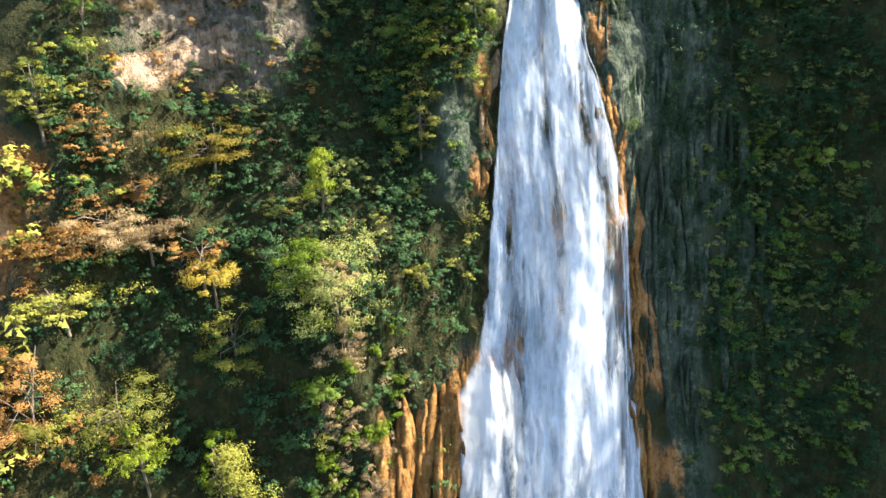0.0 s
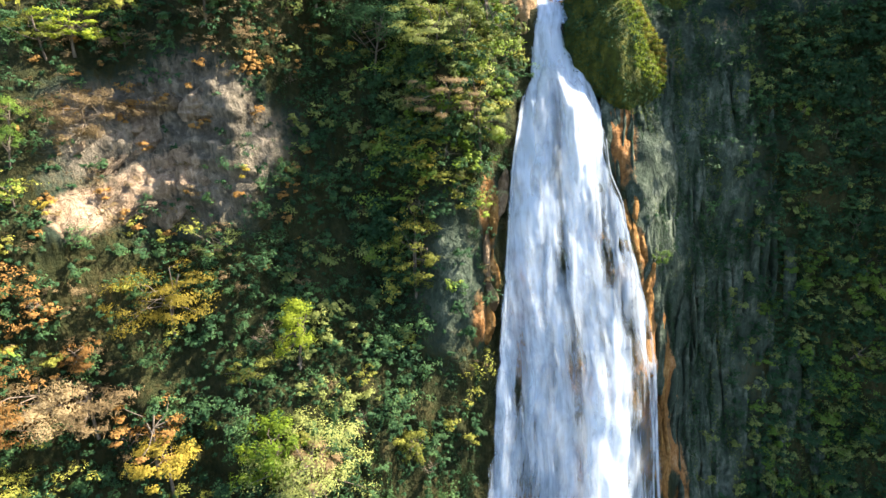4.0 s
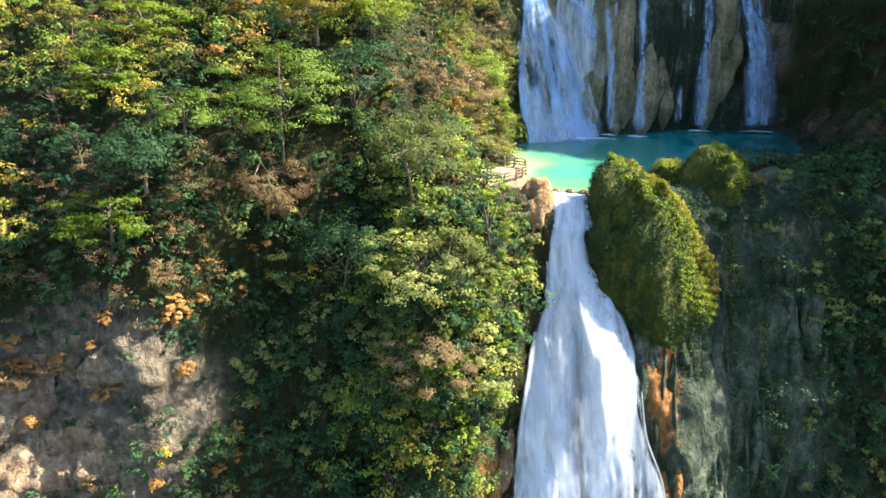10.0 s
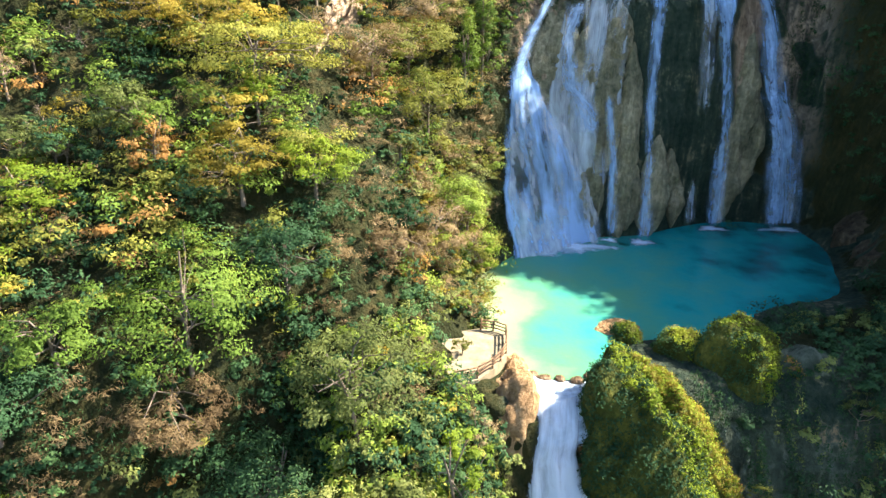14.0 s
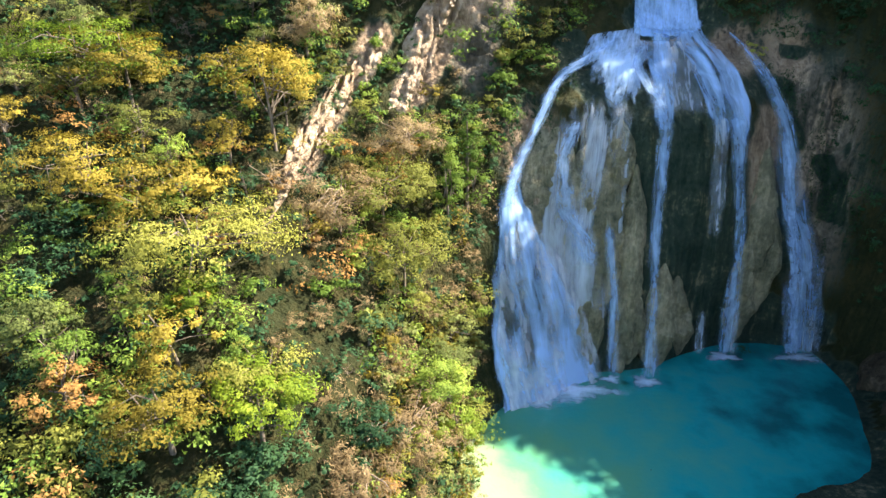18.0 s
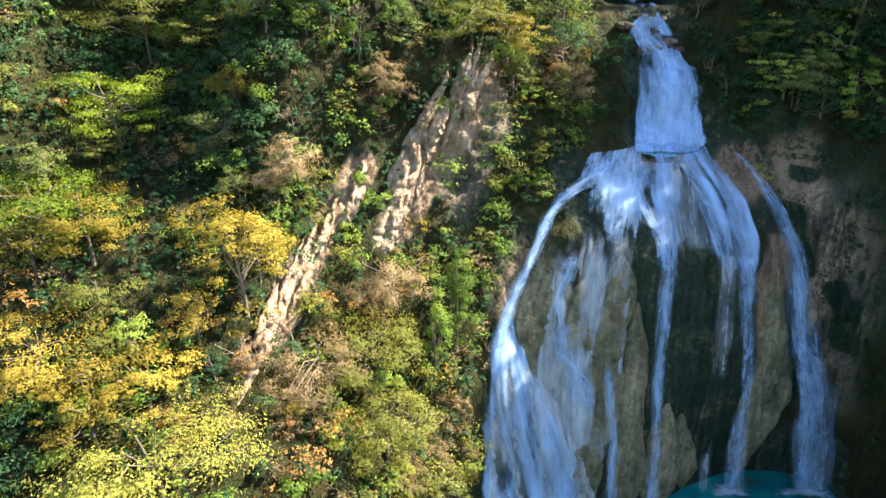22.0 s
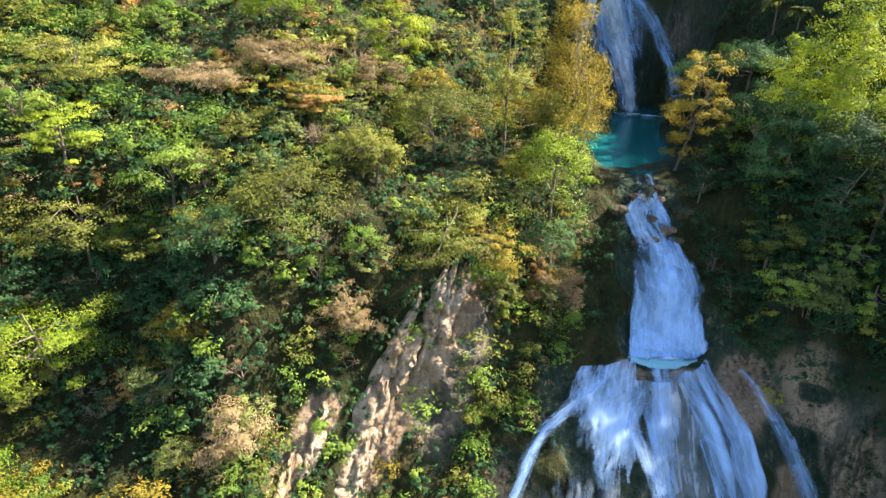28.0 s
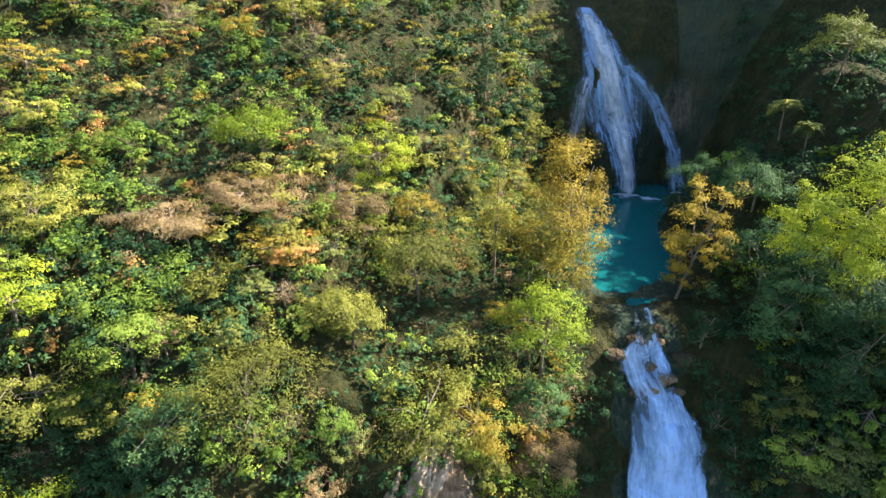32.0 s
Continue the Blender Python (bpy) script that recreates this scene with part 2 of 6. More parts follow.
station(-3, (56, -80), (76, -38), (87, -10), (93, 10), (101, 20), (115, 29), (137, 37), (147, 46), (153, 54), (158, 67), (162, 74), (182, 84), (228, 108), (420, 205))
station(5, (59, -80), (79, -38), (90, -10), (95, 8), (106, 16.5), (126, 20), (142, 34), (151, 46), (156, 54), (160, 66), (165, 73), (184, 80), (226, 106), (420, 200))
station(11, (60, -80), (80, -38), (92, -10), (101, 7), (107, 15.8), (131, 14), (144, 30), (152, 46), (157, 54), (161, 65), (168, 73), (190, 79), (228, 105), (420, 200))
station(17, (57, -80), (78, -38), (92, -10), (102, 8), (108.5, 15.3), (137, 12), (146, 30), (154, 46), (160, 55), (164, 64), (171, 73), (204, 78), (230, 105), (420, 200))
station(24, (58, -80), (79, -38), (91, -10), (102, 8), (109.5, 16.4), (141, 12), (147, 30), (153, 47), (163, 56), (168, 64), (178, 73.4), (214, 75), (236, 100), (420, 200))
station(32, (64, -80), (86, -38), (94, -12), (102, 6), (110, 16.5), (143, 12), (147, 30), (151, 47), (164, 57), (170, 65), (181, 73.2), (228, 70), (242, 102), (420, 200))
station(40, (66, -80), (87, -38), (95, -14), (103, 8), (111, 17.5), (147, 12), (150, 30), (152, 48), (164, 57), (170, 66), (181, 73.6), (231, 70), (246, 106), (420, 200))
station(48, (68, -80), (88, -38), (95, -13), (104, 10), (111, 18), (150, 12), (152, 30), (156, 48), (162, 57), (167, 67), (175, 76), (232, 70), (248, 110), (420, 205))
station(57, (70, -80), (89, -38), (96, -12), (105, 12), (110, 20), (149, 15), (154, 34), (158, 49), (161, 58), (167, 68), (175, 78), (234, 71), (250, 112), (420, 210))
station(67, (68, -80), (86, -36), (94, -10), (103, 16), (108, 31), (126, 46), (146, 66), (154, 76), (160, 81), (168, 83), (178, 86), (230, 98), (250, 126), (420, 220))
station(84, (64, -80), (82, -36), (91, -8), (102, 24), (108, 38), (126, 51), (146, 73), (154, 86), (160, 97), (168, 99), (178, 102), (226, 120), (250, 148), (420, 240))
station(150, (40, -80), (66, -34), (78, 0), (92, 40), (100, 62), (120, 92), (138, 106), (148, 114), (155, 118), (165, 126), (178, 134), (215, 150), (270, 185), (420, 280))


def cubic(knots, table, at):
    """Smooth curves through a table's rows at the knots, with no overshoot worth speaking of."""
    knots, table, at = np.asarray(knots, float), np.asarray(table, float), np.clip(np.asarray(at, float), knots[0], knots[-1])
    gap = np.diff(knots)
    rise = np.diff(table, axis=0) / gap.reshape(-1, *[1] * (table.ndim - 1))
    same = rise[:-1] * rise[1:] > 0
    mid = np.where(same, 2 * rise[:-1] * rise[1:] / np.where(same, rise[:-1] + rise[1:], 1), 0)
    slope = np.concatenate([rise[:1], mid, rise[-1:]])
    n = np.clip(np.searchsorted(knots, at, side="right") - 1, 0, len(knots) - 2)
    f = (at - knots[n]) / gap[n]
    shape = at.shape + (1,) * (table.ndim - 1)
    f, g = f.reshape(shape), gap[n].reshape(shape)
    return ((2 * f**3 - 3 * f**2 + 1) * table[n] + (f**3 - 2 * f**2 + f) * g * slope[n] + (3 * f**2 - 2 * f**3) * table[n + 1] + (f**3 - f**2) * g * slope[n + 1])


XS = sorted(PROFILES)
TABLE = np.array([PROFILES[x] for x in XS], float)


def hashed(i, j, k):
    h = (i * 374761393 + j * 668265263 + k * 2147483647 + 974634777) & 0xFFFFFFFF
    h = ((h ^ (h >> 13)) * 1274126177) & 0xFFFFFFFF
    return ((h ^ (h >> 16)) & 0xFFFF) / 32767.5 - 1


def rough(p, size, octaves=3, seed=0):
    """Value noise from -1 to 1 at the points p, with lumps of that size in metres."""
    total, weight, q = 0.0, 0.0, np.asarray(p, float) / size + seed * 17.3
    for o in range(octaves):
        base = np.floor(q).astype(np.int64)
        f = q - base
        f = f * f * (3 - 2 * f)
        value = 0.0
        for a in (0, 1):
            for b in (0, 1):
                for c in (0, 1):
                    w = np.abs(1 - a - f[..., 0]) * np.abs(1 - b - f[..., 1]) * np.abs(1 - c - f[..., 2])
                    value = value + w * hashed(base[..., 0] + a, base[..., 1] + b, base[..., 2] + c)
        total, weight, q = total + value * 0.5**o, weight + 0.5**o, q * 2.03 + 11.7
    return total / weight


def land(x, s):
    """The bare slope's place at x across the valley and s steps up the profile (0 to 13)."""
    x, s = np.broadcast_arrays(np.asarray(x, float), np.asarray(s, float))
    cut = cubic(XS, TABLE, x.ravel())
    n = np.clip(np.floor(s.ravel()).astype(int), 0, TABLE.shape[1] - 2)
    f = (s.ravel() - n)[:, None]
    r = np.arange(len(n))
    p0, p1, p2, p3 = cut[r, np.maximum(n - 1, 0)], cut[r, n], cut[r, n + 1], cut[r, np.minimum(n + 2, TABLE.shape[1] - 1)]
    m1, m2 = 0.3 * (p2 - p0), 0.3 * (p3 - p1)
    yz = (2 * f**3 - 3 * f**2 + 1) * p1 + (f**3 - 2 * f**2 + f) * m1 + (3 * f**2 - 2 * f**3) * p2 + (f**3 - f**2) * m2
    x, y, z = x.ravel(), yz[:, 0], yz[:, 1]
    # hollows carved into the sunny side so that they fall into shade
    y = y + 9.0 * np.exp(-(((x + 12.0) / 9.8) ** 4) - ((z + 3) / 26) ** 4) + 11 * np.exp(-(((x + 27) / 13) ** 4) - ((z - 62) / 11) ** 4)
    # gullies and spurs in the sunny side
    spur = rough(np.stack([x + 0.25 * z, 0 * x, 0.45 * z], -1), 11.0, 2, 41)
    y = y + 5.5 * spur * np.clip((2 - x) / 8, 0, 1) * np.clip((z + 75) / 20, 0, 1) * np.clip((120 - z) / 30, 0, 1) * np.clip((x + 140) / 40, 0, 1)
    # the small basin on the dome
    brim = y - 162.2 - 0.07 * (x - 35.4) ** 2
    ramp_in = np.clip((brim - 0.1) / 1.4, 0, 1)
    z = z - 3.2 * np.exp(-(((x - 35.5) / 5.5) ** 4)) * np.where(y < 166.2, ramp_in * ramp_in * (3 - 2 * ramp_in), np.exp(-(((y - 166.2) / 2.0) ** 4)))
    z = z + 0.4 * np.exp(-(((x - 35.5) / 5.5) ** 4) - (brim / 0.6) ** 2)
    # the rock bank that closes the second pool on the sunless side
    z = z + 11 * np.exp(-(((x - 68) / 11) ** 4) - ((y - 122) / 13) ** 4)
    # and the wooded bank beside the third pool
    z = z + 13 * np.exp(-(((x - 59) / 11) ** 4) - ((y - 198) / 17) ** 4)
    z = z + 4 * np.exp(-(((x - 25.5) / 4.5) ** 4) - ((y - 203) / 20) ** 4)
    return np.stack([x, y, z + EYE], -1).reshape(*s.shape, 3)


# ---- mesh helpers ----
rng = np.random.default_rng(7)


def mesh_of(name, verts, faces, mat, smooth=False):
    """A mesh from arrays of places and of equal-sided faces."""
    me = bpy.data.meshes.new(name)
    verts, faces = np.ascontiguousarray(verts, np.float32), np.ascontiguousarray(faces, np.int32)
    sides = faces.shape[1]
    me.vertices.add(len(verts))
    me.vertices.foreach_set("co", verts.ravel())
    me.loops.add(faces.size)
    me.loops.foreach_set("vertex_index", faces.ravel())
    me.polygons.add(len(faces))
    me.polygons.foreach_set("loop_start", np.arange(0, faces.size, sides, dtype=np.int32))
    if smooth:
        me.polygons.foreach_set("use_smooth", np.ones(len(faces), bool))
    me.materials.append(mat)
    me.update(calc_edges=True)
    return me


def grid_faces(rows, cols):
    i = np.arange(rows * cols).reshape(rows, cols)
    return np.stack([i[:-1, :-1], i[:-1, 1:], i[1:, 1:], i[1:, :-1]], -1).reshape(-1, 4)


def attribute(me, name, values):
    a = me.attributes.new(name, "FLOAT", "POINT")
    a.data.foreach_set("value", np.ascontiguousarray(values, np.float32).ravel())


def part(name, me, parent, label=""):
    ob = new(name, me)
    ob.parent = parent
    return tagged(ob, label)


def leaf_cloud(centres, radii, per, size, seed, flat=0.75, droop=0.0, hubs=None, slim=1.0):
    """Leaves on twigs: every clump is a burst of fine twigs with pointed blades along them, which face outward from the plant's hub and up to the light."""
    r = np.random.default_rng(seed)
    centres, radii = np.asarray(centres, float), np.asarray(radii, float)
    many, twigs = len(centres), 9
    n = many * per
    c, rad = np.repeat(centres, per, 0), np.repeat(radii, per)
    shoot = r.normal(size=(many, twigs, 3))
    shoot /= np.linalg.norm(shoot, axis=2)[..., None]
    shoot[..., 2] = np.where(shoot[..., 2] < -0.4, -shoot[..., 2], shoot[..., 2])
    shoot *= r.uniform(0.6, 1.25, (many, twigs, 1))
    pick = r.integers(0, twigs, n)
    on_twig = shoot[np.repeat(np.arange(many), per), pick]
    loose = r.normal(size=(n, 3))
    loose /= np.linalg.norm(loose, axis=1)[:, None]
    along_twig = (0.15 + 0.9 * r.random(n) ** 0.65)[:, None]
    way = np.where((r.random(n) < 0.68)[:, None], on_twig * along_twig + 0.2 * r.normal(size=(n, 3)), loose * (0.55 + 0.45 * r.random(n))[:, None])
    p = c + way * rad[:, None] * [1, 1, flat]
    normal = 0.95 * way + r.normal(size=(n, 3)) * 0.32 + [0, 0, 0.5]
    if hubs is not None:
        out = p - np.repeat(np.broadcast_to(hubs, centres.shape), per, 0)
        normal += 0.65 * out / (np.linalg.norm(out, axis=1)[:, None] + 1e-6)
    normal /= np.linalg.norm(normal, axis=1)[:, None]
    along = np.cross(normal, r.normal(size=(n, 3)))
    along[:, 2] -= droop
    along /= np.linalg.norm(along, axis=1)[:, None]
    side = np.cross(normal, along)
    length = (size * (0.6 + 0.8 * r.random(n)))[:, None]
    width = length * slim * (0.36 + 0.3 * r.random(n))[:, None]
    v = np.stack([p - along * length * 0.4 + side * width * 0.5, p + along * length * 0.6 - normal * length * 0.1, p - along * length * 0.4 - side * width * 0.5], 1)
    return v.reshape(-1, 3), np.arange(3 * n).reshape(n, 3)


def tube(points, radii, sides=5):
    """A tapered limb through the points."""
    points, radii = np.asarray(points, float), np.asarray(radii, float)
    ahead = np.gradient(points, axis=0)
    ahead /= np.linalg.norm(ahead, axis=1)[:, None] + 1e-9
    a = np.cross(ahead, [0.31, 0.9, 0.17])
    a /= np.linalg.norm(a, axis=1)[:, None] + 1e-9
    b = np.cross(ahead, a)
    ang = np.linspace(0, 2 * np.pi, sides, endpoint=False)
    ring = points[:, None] + radii[:, None, None] * (np.cos(ang)[None, :, None] * a[:, None] + np.sin(ang)[None, :, None] * b[:, None])
    i = np.arange(len(points) * sides).reshape(len(points), sides)
    j = np.roll(i, -1, 1)
    return ring.reshape(-1, 3), np.stack([i[:-1], j[:-1], j[1:], i[1:]], -1).reshape(-1, 4)


def joined(pieces):
    v, f, n = [], [], 0
    for verts, faces in pieces:
        v.append(verts)
        f.append(faces + n)
        n += len(verts)
    return np.concatenate(v), np.concatenate(f)


# ---- ground: one sheet from the valley floor up to the ridge ----
def main_edges(z):
    """How far the tall fall reaches across, at heights counted from the first eye."""
    heights = [-80, -63, -50, -46, -43, -28, -13, -5, 3.5, 7, 12, 16]
    return (np.interp(z, heights, [2, 2.6, 2.3, 3.1, 4.6, 6.6, 7.5, 8.1, 9.5, 11, 11.5, 12.2]), np.interp(z, heights, [36, 34.6, 32.8, 31.7, 30.8, 28.8, 24.4, 22.4, 20.8, 18.5, 16.2, 17.4]))


def core_edges(z):
    """The body of the tall fall, without the ledge at its foot."""
    heights = [-80, -63, -46, -38, -28, -13, -5, 3.5, 7, 12, 16]
    return (np.interp(z, heights, [3.2, 3.8, 4.4, 5.6, 6.6, 7.5, 8.1, 9.5, 11, 11.5, 12.2]), np.interp(z, heights, [31, 30, 29, 28.8, 28.2, 24.2, 22.2, 20.8, 18.5, 16.2, 17.4]))


def lump(p, x, y, z, rx, ry, rz):
    """1 in the middle of an oval region, 0.5 at its rim, 0 well outside."""
    d = ((p[..., 0] - x) / rx) ** 2 + ((p[..., 1] - y) / ry) ** 2 + ((p[..., 2] - EYE - z) / rz) ** 2
    return np.exp(-0.69 * d)


def band(p, a, b, width):
    """The same along a line from a to b."""
    a, b = np.array(a, float) + [0, 0, EYE], np.array(b, float) + [0, 0, EYE]
    f = np.clip(((p - a) @ (b - a)) / ((b - a) @ (b - a)), 0, 1)
    d = np.linalg.norm(p - a - f[..., None] * (b - a), axis=-1)
    return np.exp(-0.69 * (d / width) ** 2)


def regions(p):
    """What the ground is made of: bare warm rock, bare pale rock, wet tufa, and leaf-strewn soil."""
    x, y, z = p[..., 0], p[..., 1], p[..., 2] - EYE
    left, right = main_edges(z)
    low = (z < 15.5) & (y < 112)
    patchy = rough(p, 6.0, 2, 21)
    warm = np.where(low, np.clip(0.55 + 1.3 * patchy, 0, 1) * np.exp(-0.69 * ((x - right - 0.7) / np.interp(z, [-45, -10], [1.7, 0.9])) ** 2), 0)
    warm = np.maximum(warm, 0.95 * lump(p, 6.0, 91, -9, 1.3, 5, 5.5))
    warm = np.maximum(warm, 0.8 * lump(p, 4.6, 87, -22, 1.2, 5, 4))
    warm = np.maximum(warm, np.where(low & (x > left + 1.4) & (x < right - 0.6), 0.42 + 0.5 * patchy, 0))
    warm = np.maximum(warm, 0.9 * band(p, (-7, 68, -62), (2.5, 78, -47), 4.0))
    warm = np.maximum(warm, 0.7 * lump(p, -54, 72, -26, 7, 9, 20) + 0.25 * patchy)
    warm = np.maximum(warm, 0.5 * lump(p, -33, 84, -1, 6, 6, 6))
    warm = np.maximum(warm, 0.3 * lump(p, 37, 106, 12, 4, 5, 5) + 0.25 * patchy)
    warm = np.maximum(warm, np.where(low, 0.75 * lump(p, 23.5, 97, 0, 2.0, 7, 9), 0))
    pale = np.maximum(0.95 * band(p, (13, 162, 66), (2.0, 152.5, 50), 2.3), 0.95 * band(p, (-2.0, 154, 56), (-9, 139, 44), 1.9))
    grey_wall = np.maximum(lump(p, 9.5, 157, 55, 4.0, 6, 6), lump(p, 13, 160.5, 61, 2.5, 5, 5))
    tan = 1.0 * lump(p, -31, 88, 0, 14, 9, 10) + 0.25 * rough(p, 5.0, 2, 33)
    pale = np.maximum(pale, 0.8 * lump(p, 50.5, 160, 55.5, 4, 7, 6) + 0.2 * patchy)
    tan = np.maximum(tan, 0.85 * lump(p, 51, 160, 50, 5, 7, 10) + 0.2 * patchy)
    warm = np.maximum(warm, 0.6 * lump(p, 47, 163, 62, 2.5, 5, 4) + 0.2 * patchy)
    tan = np.maximum(tan, 0.85 * grey_wall + 0.15 * patchy)
    tan = np.maximum(tan, 0.9 * lump(p, 56, 155, 42, 5, 8, 17) + 0.25 * patchy)
    pale = np.maximum(pale, 0.55 * lump(p, 55.5, 157, 45, 4, 8, 13) + 0.4 * patchy)
    tan = np.maximum(tan, 0.75 * lump(p, 57, 240, 88, 5, 8, 7))
    tan = np.maximum(tan, 0.8 * band(p, (9, 104, 8), (10, 107, 14), 2.2))
    # the outcrop's sunlit patch, put into the rock as pale colour
    pale = np.maximum(pale, 0.95 * band(p, (-41, 81.5, -7), (-31, 88, -3), 2.8))
    tufa = np.where((z > 14) & (z < 74) & (x > 12) & (x < 59) & (y > 128) & (y < 182), 1.0, 0.0)
    tufa = tufa * np.clip(1.3 - ((x - 35) / np.interp(z, [16, 40, 52, 58, 62], [24, 18, 12, 7, 4.3]) + 1.2 * patchy) ** 6, 0, 1)
    light = np.maximum.reduce([lump(p, 17.5, 152, 41, 4.5, 9, 8), lump(p, 43.4, 161, 54.0, 3.4, 7, 4.5), lump(p, 35.0, 162.2, 55.4, 6.5, 1.2, 0.9), lump(p, 30.6, 162.5, 55.6, 1.8, 2, 1.4), lump(p, 47, 155, 40, 2.5, 8, 10)])
    tufa = tufa * (1 - 0.85 * light)
    tan = np.maximum(tan, 0.95 * light + 0.2 * patchy)
    pale = np.maximum(pale, 0.9 * light + 0.25 * patchy)
    tufa = np.maximum(tufa, 0.85 * lump(p, 47, 238, 84, 7, 9, 13) + 0.2 * patchy)
    pool = np.where((z < 16.5) & (z > 10) & (y > 106) & (y < 150) & (x > 10), 1, 0) + np.where((z < 74) & (z > 69) & (y > 184) & (x > 30), 1, 0)
    tufa = np.maximum(tufa, 0.9 * np.minimum(pool, 1))
    wall = np.where((x > right + 1) & (y < 112), np.clip((50 - x) / 12, 0, 1), 0)
    grey = np.maximum(0.75 * wall, np.maximum(0.8 * lump(p, -26, 88, 0, 11, 8, 9), np.where((y > 232) & (x > 56), 0.5, 0)))
    grey = np.maximum(grey, 0.7 * lump(p, 1, 86, -14, 6, 6, 16))
    grey = np.maximum(grey, 0.75 * lump(p, 56, 157, 42, 5, 8, 18))
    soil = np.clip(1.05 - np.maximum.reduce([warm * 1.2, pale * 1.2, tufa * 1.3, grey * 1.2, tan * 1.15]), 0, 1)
    return warm, pale, tufa, soil, tan


STEP = 0.5
cols = np.concatenate([[-3000, -900, -400, -220], np.arange(-150, -52, 4), np.arange(-52, 68, STEP), np.arange(68, 150, 4), [150, 220, 400, 900, 3000]])
rows = np.concatenate([np.linspace(0, 1, 46)[:-1], np.linspace(1, 4, 150)[:-1], np.linspace(4, 5, 46)[:-1], np.linspace(5, 10, 170)[:-1], np.linspace(10, 12, 120)[:-1], np.linspace(12, 13, 30)])
bare = land(cols[:, None], rows[None])


def normals_of(p):
    n = np.cross(np.gradient(p, axis=1), np.gradient(p, axis=0))
    n /= np.linalg.norm(n, axis=-1)[..., None] + 1e-9
    return np.where(n[..., 1:2] > 0.9, -n, n)


bare_normals = normals_of(bare)
flip = np.sign(bare_normals[..., 2:3])
bare_normals = bare_normals * np.where(flip == 0, 1, flip)
warm_, pale_, tufa_, soil_, tan_ = regions(bare)
stretched = bare * [1, 1, 0.22]
ridge = 1 - 2 * np.abs(rough(bare * [1, 1, 0.09] + 0.3 * rough(bare, 4.0, 2, 8)[..., None], 1.7, 3, 12))
wall_ = (1 - soil_) * (1 - np.clip(tufa_, 0, 1))
wall_ = wall_ * np.where(tan_ > 0.35, 0.35, np.where(pale_ > 0.35, 1.15, 1.0))
relief = wall_ * np.where((bare[..., 0] > 20) & (bare[..., 1] < 113), 0.4, 1.0) * (0.9 * ridge - 0.3) + 1.1 * rough(bare, 7.0, 3) + 0.9 * rough(stretched, 2.2, 3, 3) + 0.35 * rough(bare, 1.4, 2, 5)
bedded = (bare[..., 2] + 0.32 * bare[..., 0] + 1.3 * rough(bare, 6.0, 2, 51)) / 1.7
ledge = np.where(bare[..., 0] < 14, np.clip(np.maximum(tan_, 0.3 * pale_), 0, 1), 0) * (0.75 * np.sqrt(bedded - np.floor(bedded)) + 1.2 * rough(bare, 3.6, 2, 57) + 0.5 * rough(bare * [1.4, 1, 0.8], 0.9, 2, 53) - 0.3)
relief = relief + ledge
calm = np.where(tufa_ > 0.6, 0.55, 1.0) * np.clip(1.4 - 1.3 * np.exp(-(((bare[..., 2] - EYE - 13.5) / 3.5) ** 4)) * (bare[..., 1] > 106) * (bare[..., 0] > 8) - 1.3 * np.exp(-(((bare[..., 2] - EYE - 71.5) / 2.5) ** 4)) * (bare[..., 1] > 178) * (bare[..., 0] > 20), 0.1, 1)
ground_p = bare + bare_normals * (relief * calm * 1.15)[..., None]
back = ground_p[:, :1] * [1, 0, 0] + [0, -3000, 0]
near = ground_p[:, :1] + [0, -7, 0] + 1.0 * rough(ground_p[:, :1], 6.0, 2, 71)[..., None] * [0, 3, 0.4]
yard = ground_p[:, :1] * [1, 0.3, 0] + [0, -30, EYE - 80]
front = ground_p[:, -1:] + [0, 3000, 60]
sheet = np.concatenate([back, yard, near, ground_p, front], 1)
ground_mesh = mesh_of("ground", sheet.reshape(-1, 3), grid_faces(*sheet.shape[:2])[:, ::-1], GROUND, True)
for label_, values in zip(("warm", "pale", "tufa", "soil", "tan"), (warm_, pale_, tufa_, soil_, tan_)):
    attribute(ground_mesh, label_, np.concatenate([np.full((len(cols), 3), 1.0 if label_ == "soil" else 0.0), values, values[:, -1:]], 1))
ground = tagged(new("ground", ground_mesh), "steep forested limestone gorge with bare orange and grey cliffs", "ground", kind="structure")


def on_land(x, z, lo, hi):
    """The place on the slope at x and at a height, between two steps of the profile."""
    s = np.linspace(lo, hi, 300)
    p = land(np.full(300, x), s)
    return p[np.argmin(np.abs(p[:, 2] - EYE - z))]


# ---- pools ----
def pool(name, outline, z, label, shelf, mat=None):
    """A still sheet of water; shelf sets how pale it is, as in shallows."""
    n = 72
    ring = np.array(outline, float)
    k = np.linspace(0, len(ring), n, endpoint=False)
    ring = cubic(np.arange(len(ring) + 1), np.concatenate([ring, ring[:1]]), k)
    mid = ring.mean(0)
    f = np.linspace(0.002, 1, 26)
    xy = mid + (ring - mid)[None] * f[:, None, None]
    p = np.concatenate([xy, np.full((*xy.shape[:2], 1), z + EYE)], -1)
    i = np.arange(p.shape[0] * n).reshape(-1, n)
    j = np.roll(i, -1, 1)
    me = mesh_of(name, p.reshape(-1, 3), np.stack([i[:-1], i[1:], j[1:], j[:-1]], -1).reshape(-1, 4), mat or POOL, True)
    attribute(me, "shelf", shelf(p[..., 0], p[..., 1]))
    return tagged(new(name, me), label, "water", kind="structure")


